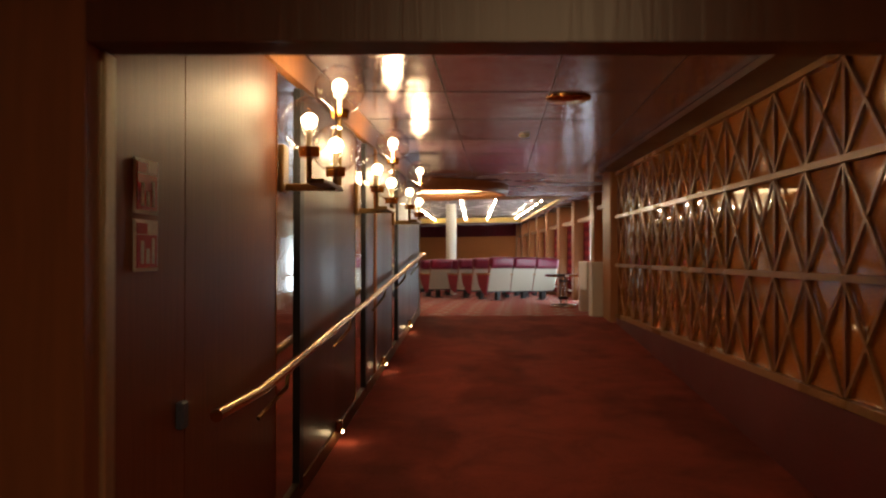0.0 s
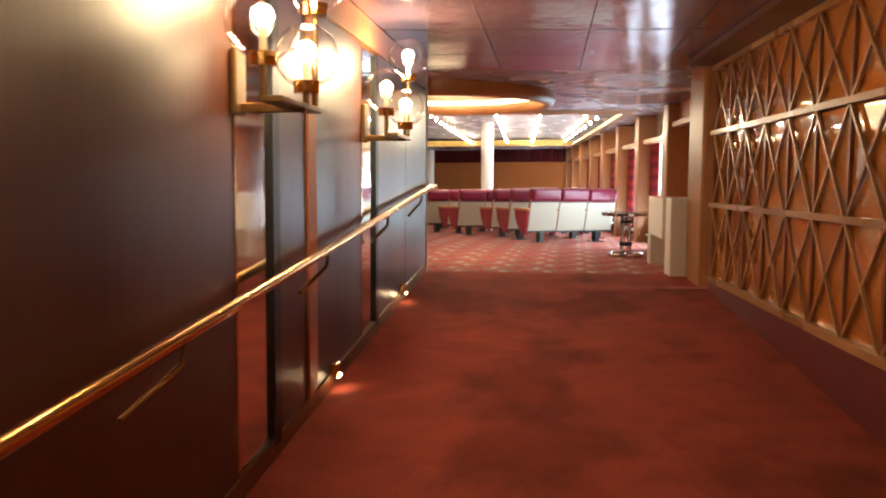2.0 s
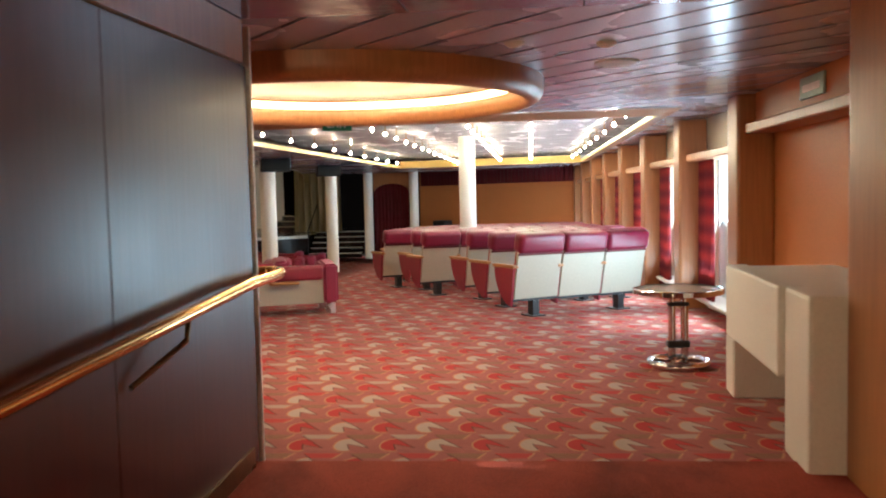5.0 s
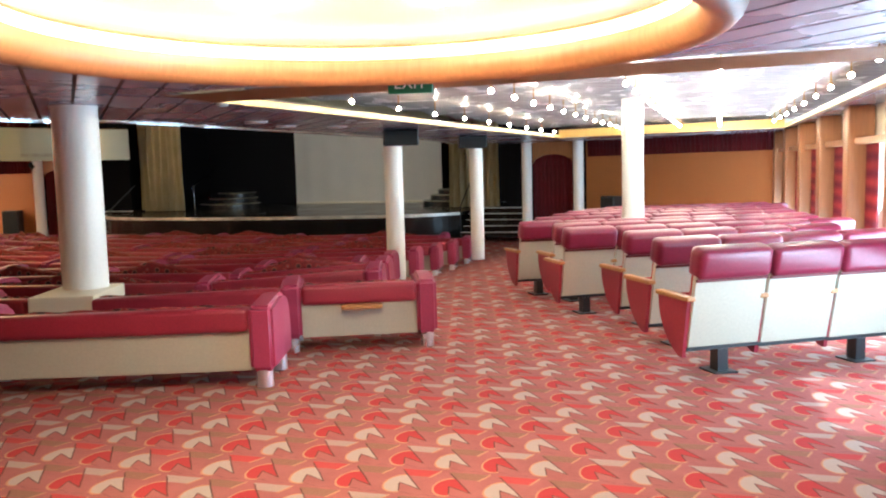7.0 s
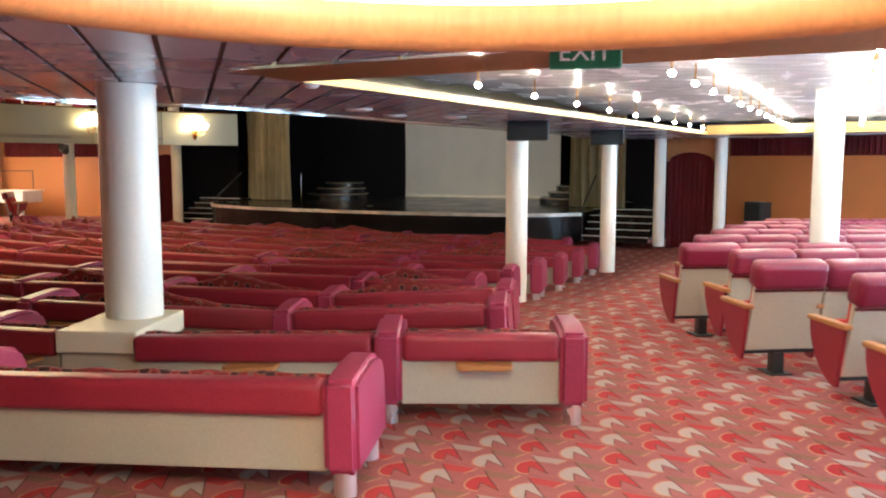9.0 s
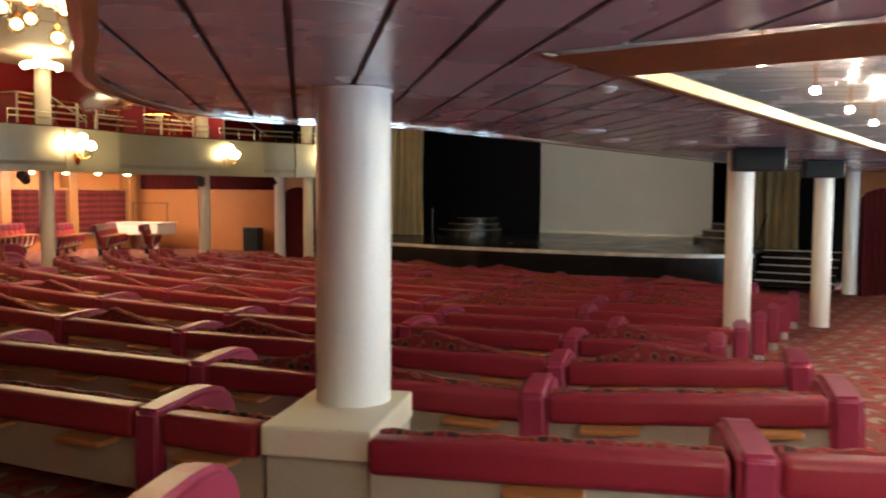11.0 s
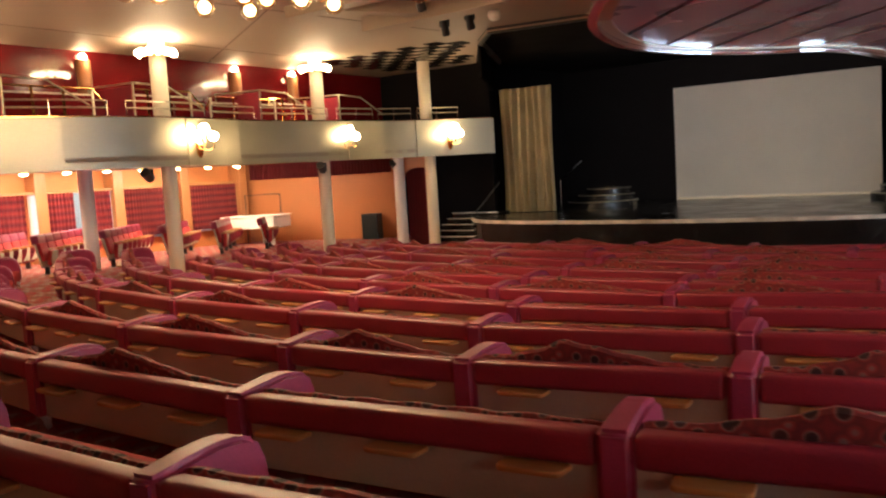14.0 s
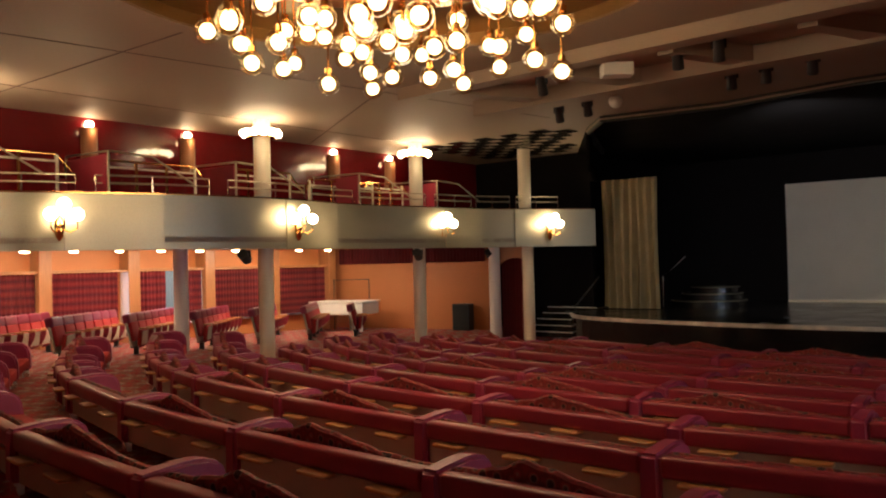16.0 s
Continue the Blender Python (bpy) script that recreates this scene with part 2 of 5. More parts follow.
M_PLAIN = carpet_plain()
M_PATT = carpet_pattern()
M_PANEL = wood("dark_panel", (0.085, 0.025, 0.012), 0.36)
M_PANEL.node_tree.nodes["Principled BSDF"].inputs["Specular IOR Level"].default_value = 0.6
M_BROWN = wood("brown_panel", (0.2, 0.066, 0.028), 0.4)
M_PARTITION = wood("partition_wood", (0.2, 0.07, 0.03), 0.38)
M_COL = mat("column_paint", (0.84, 0.81, 0.74), 0.35, vary=0.05, scale=3)
M_ORANGE = mat("orange_wall", (0.53, 0.19, 0.054), 0.55, vary=0.12, scale=3, bump=0.05)
M_OAK = wood("pillar_wood", (0.36, 0.15, 0.055), 0.4)
M_RIB = wood("trellis_wood", (0.37, 0.19, 0.075), 0.3, along="X")
M_AMBER = mat("amber_panel", (0.5, 0.185, 0.035), 0.0, vary=0.35, scale=4, coat=1.0)
M_SKIRT = mat("red_skirting", (0.13, 0.018, 0.02), 0.5)
M_BRASS = mat("brass", (0.72, 0.42, 0.14), 0.18, 1.0, vary=0.12)
M_DULLBRASS = mat("dull_brass", (0.3, 0.19, 0.08), 0.35, 1.0, vary=0.2)
M_LEG = mat("satin_chrome", (0.8, 0.82, 0.85), 0.28, 0.85, vary=0.05)
M_CHROME = mat("chrome", (0.75, 0.75, 0.78), 0.08, 1.0, vary=0.05)
M_STEEL = mat("brushed_bronze", (0.5, 0.44, 0.31), 0.4, 0.9, vary=0.12, scale=4)
M_BLACK = mat("black_metal", (0.02, 0.02, 0.022), 0.4)
M_STAGE = mat("stage_black", (0.012, 0.011, 0.011), 0.2, spec=0.5)
# Black of the drapes, also standing in for the unlit dark above the stage.
M_DRAPE_DARK = mat("black_drape_and_dark", (0.008, 0.007, 0.008), 0.95, spec=0.1)
M_CEIL = mat("lilac_planks", (0.42, 0.38, 0.42), 0.25, 0.35, vary=0.1, scale=5)
M_GLOSS = mat("glossy_ceiling", (0.28, 0.18, 0.24), 0.16, 0.6, vary=0.2, scale=5, bump=0.5, bscale=5)
M_GAP = mat("dark_gap", (0.12, 0.065, 0.058), 0.7)
M_HALLCEIL = mat("hall_ceiling", (0.36, 0.27, 0.2), 0.6, vary=0.1, scale=2)
M_WHITE = mat("white_paint", (0.76, 0.73, 0.68), 0.4, vary=0.06)
M_CREAM = mat("cream_paint", (0.74, 0.66, 0.5), 0.4, vary=0.06, scale=3)
M_VINYL = mat("burgundy_leather", (0.27, 0.019, 0.039), 0.42, vary=0.18, scale=8, bump=0.06, bscale=70)
M_HEAD = mat("headrest_leather", (0.19, 0.013, 0.04), 0.34, vary=0.2, scale=8, bump=0.08, bscale=60)
M_GRILLE = mat("black_grille", (0.012, 0.014, 0.014), 0.8)
M_ARM = mat("plum_leather", (0.31, 0.03, 0.08), 0.42, vary=0.18, scale=8, bump=0.06, bscale=70)
M_BEIGE = mat("beige_laminate", (0.48, 0.44, 0.345), 0.5, vary=0.08, scale=3)
M_SEAT = mat("red_seat_cloth", (0.35, 0.02, 0.02), 0.85, vary=0.2, bump=0.2, bscale=200)
M_FLAP = wood("flap_wood", (0.42, 0.19, 0.06), 0.35, along="X")
M_CUSH = patterned_cloth()
M_PLAID = plaid_cloth()
M_REDWALL = mat("red_lacquer_wall", (0.13, 0.006, 0.008), 0.12, vary=0.2, scale=3, coat=0.3)
M_VAL = mat("red_valance", (0.17, 0.015, 0.02), 0.85, vary=0.3, scale=10)
M_GOLDCURT = mat("gold_curtain", (0.6, 0.5, 0.3), 0.75, vary=0.2, scale=8)
M_SCREEN = mat("projection_cloth", (0.8, 0.75, 0.67), 0.8, vary=0.05)
M_MIRROR = mat("mirror", (0.85, 0.83, 0.8), 0.02, 1.0, vary=0.02)
M_GLASS = glassy("clear_glass")
M_STRIP = glow("light_strip", (1.0, 0.74, 0.38), 6)
M_BULB = glow("warm_bulb", (1.0, 0.72, 0.38), 45)
M_GLOBEBULB = glow("chandelier_bulb", (1.0, 0.66, 0.28), 11)
M_GLASSWARM = glassy("warm_glass", (1.0, 0.94, 0.78))
M_BULBS = glow("coffer_bulb", (1.0, 0.8, 0.52), 400)
M_SPOT = glow("downlight_glow", (1.0, 0.72, 0.36), 30)
M_COFFER = mat("coffer_metal", (0.86, 0.8, 0.81), 0.24, 0.15, vary=0.1, scale=12)
M_DOME = mat("dome_plaster", (0.8, 0.7, 0.58), 0.6, vary=0.05)
M_GREEN = mat("sign_green", (0.01, 0.14, 0.06), 0.4)
M_SIGNW = mat("sign_white", (0.8, 0.8, 0.78), 0.5)
M_SIGNR = mat("sign_red", (0.45, 0.02, 0.03), 0.4)
M_SHEER = mat("window_frame_white", (0.7, 0.68, 0.64), 0.5)

# ---------------- mesh helpers ----------------


def part(name, bm, material, parent=None, label="", smooth=False):
    me = bpy.data.meshes.new(name)
    bm.normal_update()
    bm.to_mesh(me)
    bm.free()
    me.materials.append(material)
    if smooth:
        for p in me.polygons:
            p.use_smooth = True
        me.set_sharp_from_angle(angle=radians(40))
    ob = new(name, me)
    if parent is not None:
        ob.parent = parent
    if label:
        ob["label"] = label
    return ob


def same_mesh(name, ob, parent, m=None):
    """A further piece on the mesh of ob."""
    o = new(name, ob.data)
    o.parent = parent
    if m is not None:
        o.matrix_basis = m
    return o


def thing(name, label, category, m=None, group=""):
    e = new(name)
    e.empty_display_size = 0.1
    if m is not None:
        e.matrix_basis = m
    return tagged(e, label, category, group)


def box(x0, x1, y0, y1, z0, z1, bevel=0.0, bm=None, seg=1):
    bm = bm or bmesh.new()
    r = bmesh.ops.create_cube(bm, size=1.0)
    m = Matrix.Translation(((x0 + x1) / 2, (y0 + y1) / 2, (z0 + z1) / 2)) @ Matrix.Diagonal((abs(x1 - x0), abs(y1 - y0), abs(z1 - z0), 1))
    bmesh.ops.transform(bm, matrix=m, verts=r["verts"])
    if bevel:
        edges = list({e for v in r["verts"] for e in v.link_edges})
        bmesh.ops.bevel(bm, geom=edges, offset=bevel, segments=seg, affect="EDGES", profile=0.6)
    return bm


def cyl(x, y, z0, z1, r, seg=20, bm=None, r2=None):
    bm = bm or bmesh.new()
    q = bmesh.ops.create_cone(bm, cap_ends=True, segments=seg, radius1=r, radius2=r if r2 is None else r2, depth=z1 - z0)
    bmesh.ops.translate(bm, vec=(x, y, (z0 + z1) / 2), verts=q["verts"])
    return bm


def ball(x, y, z, r, seg=16, bm=None):
    bm = bm or bmesh.new()
    q = bmesh.ops.create_uvsphere(bm, u_segments=seg, v_segments=max(6, seg // 2), radius=r)
    bmesh.ops.translate(bm, vec=(x, y, z), verts=q["verts"])
    return bm


def tube(pts, r, seg=10, bm=None):
    """A round bar through the points."""
    bm = bm or bmesh.new()
    pts = [Vector(p) for p in pts]
    rings = []
    for i, p in enumerate(pts):
        d = (pts[min(i + 1, len(pts) - 1)] - pts[max(i - 1, 0)]).normalized()
        up = Vector((0, 0, 1)) if abs(d.z) < 0.95 else Vector((1, 0, 0))
        a = d.cross(up).normalized()
        b = d.cross(a).normalized()
        rings.append([bm.verts.new(p + r * (math.cos(k * math.tau / seg) * a + math.sin(k * math.tau / seg) * b)) for k in range(seg)])
    for q, w in zip(rings, rings[1:]):
        for k in range(seg):
            bm.faces.new((q[k], q[(k + 1) % seg], w[(k + 1) % seg], w[k]))
    bm.faces.new(rings[0][::-1])
    bm.faces.new(rings[-1])
    bmesh.ops.recalc_face_normals(bm, faces=bm.faces)
    return bm


def beam(a, b, w, d, bm=None, up=(0, 0, 1)):
    """A square bar from a to b, w wide and d deep."""
    bm = bm or bmesh.new()
    a, b = Vector(a), Vector(b)
    f = (b - a).normalized()
    s = f.cross(Vector(up)).normalized() * w / 2
    u = s.cross(f).normalized() * d / 2
    vs = [bm.verts.new(p + i * s + j * u) for p in (a, b) for i, j in ((-1, -1), (1, -1), (1, 1), (-1, 1))]
    for q in ((3, 2, 1, 0), (4, 5, 6, 7), (0, 1, 5, 4), (1, 2, 6, 5), (2, 3, 7, 6), (3, 0, 4, 7)):
        bm.faces.new([vs[k] for k in q])
    bmesh.ops.recalc_face_normals(bm, faces=bm.faces)
    return bm


def prism(poly, z0, z1, bm=None):
    """An upright solid over a polygon."""
    bm = bm or bmesh.new()
    lo = [bm.verts.new((x, y, z0)) for x, y in poly]
    hi = [bm.verts.new((x, y, z1)) for x, y in poly]
    k = len(poly)
    bm.faces.new(lo[::-1])
    bm.faces.new(hi)
    for i in range(k):
        bm.faces.new((lo[i], lo[(i + 1) % k], hi[(i + 1) % k], hi[i]))
    bmesh.ops.recalc_face_normals(bm, faces=bm.faces)
    return bm


def wallseg(a, b, thick, z0, z1, bm=None):
    """An upright wall from a to b; its thickness lies to the right of the way."""
    (ax, ay), (bx, by) = a, b
    n = Vector((by - ay, ax - bx)).normalized() * thick
    return prism([(ax, ay), (bx, by), (bx + n.x, by + n.y), (ax + n.x, ay + n.y)], z0, z1, bm)


def lathe(profile, seg=32, centre=(0, 0), bm=None):
    bm = bm or bmesh.new()
    rings = [[bm.verts.new((centre[0] + r * math.cos(k * math.tau / seg), centre[1] + r * math.sin(k * math.tau / seg), z)) for k in range(seg)] for r, z in profile]
    for q, w in zip(rings, rings[1:]):
        for k in range(seg):
            bm.faces.new((q[k], q[(k + 1) % seg], w[(k + 1) % seg], w[k]))
    return bm


def drape(a, b, z0, z1, folds, depth, bm=None, thick=0.02, wander=0.0):
    """A pleated hanging between two plan points."""
    bm = bm or bmesh.new()
    a, b = Vector(a), Vector(b)
    d = (b - a)
    n = Vector((-d.y, d.x)).normalized()
    k = folds * 8
    rows = 5
    rnd = random.Random(int(abs(a.x * 13 + a.y * 7) * 10))
    ph = [rnd.uniform(0.6, 1.3) for _ in range(folds + 1)]
    cols = []
    for i in range(k + 1):
        s = i / k
        f = ph[min(folds, int(s * folds))]
        col = []
        for j in range(rows + 1):
            h = j / rows
            o = depth * f * math.sin(s * folds * math.tau) * (1.15 - 0.3 * h) + wander * math.sin(s * 9 + h * 4)
            p = a + d * s + n * o
            col.append(bm.verts.new((p.x, p.y, z0 + (z1 - z0) * h)))
        cols.append(col)
    for q, w in zip(cols, cols[1:]):
        for j in range(rows):
            bm.faces.new((q[j], w[j], w[j + 1], q[j + 1]))
    g = bmesh.ops.solidify(bm, geom=bm.faces[:], thickness=thick)
    return bm


def smooth_line(pts, k=6):
    out = []
    for i in range(len(pts) - 1):
        p0, p1, p2, p3 = (Vector(pts[max(0, min(len(pts) - 1, i + q))]) for q in (-1, 0, 1, 2))
        for j in range(k):
            t = j / k
            out.append(tuple(0.5 * (2 * p1 + (p2 - p0) * t + (2 * p0 - 5 * p1 + 4 * p2 - p3) * t * t + (3 * p1 - p0 - 3 * p2 + p3) * t ** 3)))
    return out + [tuple(pts[-1])]


def ribbon(pts, thick, z0, z1, bm=None):
    """A bent upright sheet along plan points; thick to the left of the way (negative: right)."""
    bm = bm or bmesh.new()
    cols = []
    for i, p in enumerate(pts):
        a, q = Vector(pts[max(0, i - 1)]), Vector(pts[min(len(pts) - 1, i + 1)])
        d = (q - a).normalized()
        n = Vector((-d.y, d.x)) * thick
        cols.append([bm.verts.new(v) for v in ((p[0], p[1], z0), (p[0], p[1], z1), (p[0] + n.x, p[1] + n.y, z1), (p[0] + n.x, p[1] + n.y, z0))])
    for q, w in zip(cols, cols[1:]):
        for k in range(4):
            bm.faces.new((q[k], w[k], w[(k + 1) % 4], q[(k + 1) % 4]))
    bm.faces.new(cols[0])
    bm.faces.new(cols[-1][::-1])
    bmesh.ops.recalc_face_normals(bm, faces=bm.faces)
    return bm


def structure(ob, label, category):
    return tagged(ob, label, category, "", "structure")


# ---------------- plan ----------------
XM = -11.5          # the hall's middle line
SB, PT = 3.12, -26.3  # starboard and port walls
SOFF, TOP = 2.7, 5.5


def wx(y):
    """The corridor's left wall."""
    return -1.18 + 0.0685 * y


def tx(y):
    """The corridor's trellis wall."""
    return 2.06 + 0.024 * y


def ramp(y):
    return min(0.64, max(0.0, (y - 3.84) * 0.0795))


def smooth01(v):
    v = min(1, max(0, v))
    return v * v * (3 - 2 * v)


def row_dy(x):
    d = x - ROWX
    return 0.012 * d * d + (7e-5 if d < 0 else 1.6e-4) * d ** 4


ROWX = -9.0


def fz(x, y):
    """The height of the hall's floor: level at the back, dished towards the stage."""
    if y < 14.0:
        return 0.62
    s = y - row_dy(max(-21, min(0, x)))     # how far down the rows
    dish = 0.6 - 0.05 * max(0, min(s, 26.5) - 14.9) - 0.025 * max(0, min(s, 31) - 26.5)
    dish -= 0.06 * smooth01((-5.4 - x) / 3.0)
    side = 0.62 - 0.022 * max(0, y - 15.5)
    f = smooth01((abs(x - XM) - 7.6) / 2.2)
    z = dish * (1 - f) + max(dish, side) * f
    return 0.62 + (z - 0.62) * smooth01((y - 14) / 2)


# ---------------- floors ----------------
def grid_floor(name, x0, x1, y0, y1, step, f, material):
    nx, ny = round((x1 - x0) / step), round((y1 - y0) / step)
    vs = [(x0 + (x1 - x0) * i / nx, y0 + (y1 - y0) * j / ny) for j in range(ny + 1) for i in range(nx + 1)]
    me = bpy.data.meshes.new(name)
    me.from_pydata([(x, y, f(x, y)) for x, y in vs], [], [(j * (nx + 1) + i, j * (nx + 1) + i + 1, (j + 1) * (nx + 1) + i + 1, (j + 1) * (nx + 1) + i) for j in range(ny) for i in range(nx)])
    me.materials.append(material)
    for p in me.polygons:
        p.use_smooth = True
    return new(name, me)


structure(grid_floor("floor_corridor", -1.6, 2.9, -2.5, 12.1, 0.1, lambda x, y: ramp(y), M_PLAIN), "plain dark red carpet rising on a gentle ramp", "carpet")
structure(grid_floor("floor_hall", -26.6, 3.6, 12.1, 37.0, 0.25, fz, M_PATT), "pink-red carpet woven with red and grey fan shapes", "carpet")
structure(grid_floor("floor_rear", -26.6, -1.6, 8.0, 12.1, 0.5, lambda x, y: 0.62, M_PATT), "pink-red carpet behind the rows of benches", "carpet")

# ---------------- corridor ----------------
wl = structure(part("wall_corridor_left", wallseg((wx(12.1) - 0.03, 12.1), (wx(-2.5) - 0.03, -2.5), 0.2, -0.1, SOFF), M_PANEL), "dark varnished wooden corridor wall", "wall")
# veneered panels between mirror strips
MIR = [(4.4, 4.85), (6.8, 7.22), (9.1, 9.5)]
edges_ = [1.84] + [v for m in MIR for v in m] + [12.08]
for k in range(0, len(edges_), 2):
    y0, y1 = edges_[k], edges_[k + 1]
    y0 += 0.11 if k else 0
    cuts = [y0, y1] if y1 - y0 < 2 else [y0, (y0 + y1) / 2, y1]
    for c0, c1 in zip(cuts, cuts[1:]):
        a, b = (wx(c0 + 0.004), c0 + 0.004), (wx(c1 - 0.004), c1 - 0.004)
        part("panel", wallseg(b, a, 0.026, ramp(c0) + 0.1 if k else 0.1, SOFF - 0.2), M_PANEL if k else M_BROWN, wl)
part("cornice", wallseg((wx(12.0) + 0.02, 12.0), (wx(1.84) + 0.02, 1.84), 0.05, SOFF - 0.195, SOFF - 0.004), M_OAK, wl, "orange-brown wooden cornice")
part("skirting", prism([(wx(12.0) + 0.012, 12.0), (wx(3.84) + 0.012, 3.84), (wx(3.84) - 0.02, 3.84), (wx(12.0) - 0.02, 12.0)], 0, 0.1), M_DULLBRASS, wl, "dull brass skirting strip")
sk = wl.children[-1]
for v in sk.data.vertices:
    v.co.z += ramp(v.co.y) - 0.003
part("edge_strip", box(-0.05, 0.012, -0.012, 0.012, 0.62, SOFF - 0.01, 0.004), M_SHEER, wl, "pale metal edge strip").matrix_basis = pose(wx(12.1), 12.114, 0)
for y0, y1 in MIR:
    m = thing("wall_mirror", "tall narrow mirror strip between dark wall panels", "mirror", group="corridor mirrors")
    part("glass", wallseg((wx(y1) - 0.008, y1), (wx(y0) - 0.008, y0), 0.012, ramp(y0) + 0.12, SOFF - 0.22), M_MIRROR, m)
    part("post", wallseg((wx(y1 + 0.1) + 0.014, y1 + 0.1), (wx(y1) + 0.014, y1 + 0.01), 0.04, ramp(y1) + 0.06, SOFF - 0.22), M_BLACK, m, "dark metal upright")
    part("trim", wallseg((wx(y0) + 0.004, y0), (wx(y0 - 0.02) + 0.004, y0 - 0.02), 0.02, ramp(y0) + 0.1, SOFF - 0.22), M_BRASS, m, "thin brass trim")

# handrail
rail = thing("handrail", "polished brass handrail following the ramp along the wall", "handrail")
RH = 0.885
pts = [(wx(y) + 0.085, y, ramp(y) + RH) for y in (3.22, 3.4, 3.6, 3.74, 3.84, 3.98)] + [(wx(y) + 0.085, y, ramp(y) + RH) for y in np.arange(4.4, 12.3, 0.39)]
ye = pts[-1]
for k in range(1, 9):
    a = k / 8 * math.pi
    pts.append((ye[0] - 0.09 + 0.09 * math.cos(a), ye[1] + 0.13 * math.sin(a), ye[2] + 0.005))
pts.append((ye[0] - 0.18, ye[1] - 0.16, ye[2]))
part("rail", tube(pts, 0.026, 12), M_BRASS, rail, smooth=True)
for y in (4.3, 6.1, 7.9, 9.6, 11.2):
    part("bracket", tube([(wx(y) + 0.085, y, ramp(y) + RH - 0.02), (wx(y) + 0.085, y - 0.02, ramp(y) + RH - 0.09), (wx(y), y - 0.3, ramp(y) + RH - 0.2)], 0.011, 8), M_DULLBRASS, rail, "thin bronze bracket", True)

# floor lights in the skirting
for y in (5.95, 8.25, 10.55):
    fl = thing("floor_light", "small brass floor light glowing beside the skirting", "floor light", pose(wx(y) + 0.02, y, ramp(y) + 0.11), "corridor floor lights")
    part("housing", box(-0.01, 0.035, -0.04, 0.04, -0.03, 0.05, 0.008), M_BRASS, fl)
    part("lens", box(0.03, 0.045, -0.025, 0.025, -0.035, -0.02), M_SPOT, fl, "glowing lens")
    point("floor_lamp_light", wx(y) + 0.09, y, ramp(y) + 0.07, 0.35, WARM, 0.02)


# wall sconces with clear globes
def sconce(y, lit):
    s = thing("wall_sconce", "brass wall sconce with three clear glass globes and candle bulbs", "wall light", pose(wx(y), y, 0, 0, 0, -3.9), "corridor sconces")
    part("back_plate", box(0.0, 0.03, -0.06, 0.06, 1.84, 2.1, 0.008), M_DULLBRASS, s)
    part("bracket", box(0.02, 0.3, -0.012, 0.012, 1.85, 1.89, 0.004), M_DULLBRASS, s)
    part("cross_bar", box(0.21, 0.3, -0.3, 0.24, 1.865, 1.89, 0.004), M_DULLBRASS, s)
    for gx, gy, gz, r in ((0.22, -0.28, 2.16, 0.142), (0.29, 0.04, 2.08, 0.13), (0.28, 0.2, 2.43, 0.14)):
        part("stem", cyl(gx, gy, 1.88, gz - r + 0.03, 0.014, 10), M_DULLBRASS, s)
        part("cup", cyl(gx, gy, gz - r - 0.02, gz - r + 0.03, 0.05, 16, None, 0.055), M_BRASS, s)
        g = part("globe", ball(gx, gy, gz, r, 24), M_GLASS, s, "clear glass globe", True)
        g.visible_shadow = False
        part("candle", cyl(gx, gy, gz - r + 0.02, gz - 0.02, 0.014, 10), M_CREAM, s)
        part("bulb", ball(gx, gy, gz + 0.02, 0.042, 12), M_BULB, s, "glowing bulb", True)
    w = wx(y)
    point("sconce_light", w + 0.3, y + 0.02, 2.36, lit, WARM, 0.08)


for y, watts in ((4.48, 24), (6.8, 30), (9.13, 42)):
    sconce(y, watts)

# trellis wall
wr = structure(part("wall_corridor_right", wallseg((tx(-2.5) + 0.055, -2.5), (tx(11.3) + 0.055, 11.3), 0.2, -0.1, SOFF), M_AMBER), "amber lacquered wall behind a wooden trellis", "wall")
part("skirting", prism([(tx(1.9) + 0.02, 1.9), (tx(11.3) + 0.02, 11.3), (tx(11.3) + 0.053, 11.3), (tx(1.9) + 0.053, 1.9)], 0.0, 0.67), M_SKIRT, wr, "dark red skirting board")
part("cornice", prism([(tx(1.9) - 0.31, 1.9), (tx(11.3) - 0.22, 11.3), (tx(11.3) + 0.053, 11.3), (tx(1.9) + 0.053, 1.9)], SOFF - 0.055, SOFF - 0.004), M_PANEL, wr, "dark wooden cornice")
trellis = thing("trellis", "wooden trellis of crossed laths on a wall", "trellis")
ZB = [0.7, 1.38, 2.035, SOFF - 0.08]
NY = np.arange(2.0, 11.31, 0.515)


def T(y, z, o=0.0):
    return (tx(y) + o, y, z)


for z, w in zip(ZB, (0.05, 0.04, 0.04, 0.045)):
    part("rail", beam(T(1.9, z, 0.026), T(11.3, z, 0.026), 0.05, w), M_RIB, trellis)
for k, y in enumerate(NY):
    part("upright", beam(T(y, ZB[0], 0.043), T(y, ZB[3], 0.043), 0.03, 0.02, None, (1, 0, 0)), M_BROWN, trellis)
for k, (ya, yb) in enumerate(zip(NY, NY[1:])):
    for za, zb in zip(ZB, ZB[1:]):
        part("lath", beam(T(ya, za, 0.03), T(yb, zb, 0.03), 0.024, 0.02, None, (1, 0, 0)), M_RIB, trellis)
        part("lath", beam(T(ya, zb, 0.036), T(yb, za, 0.036), 0.024, 0.02, None, (1, 0, 0)), M_RIB, trellis)

# corridor ceiling
cc = prism([(wx(-2.5) - 0.2, -2.5), (2.4, -2.5), (2.75, 12.0), (wx(12) - 0.1, 12.0)], SOFF, SOFF + 0.05)
structure(part("ceiling_corridor", cc, M_GLOSS), "glossy dark lilac metal ceiling", "ceiling")

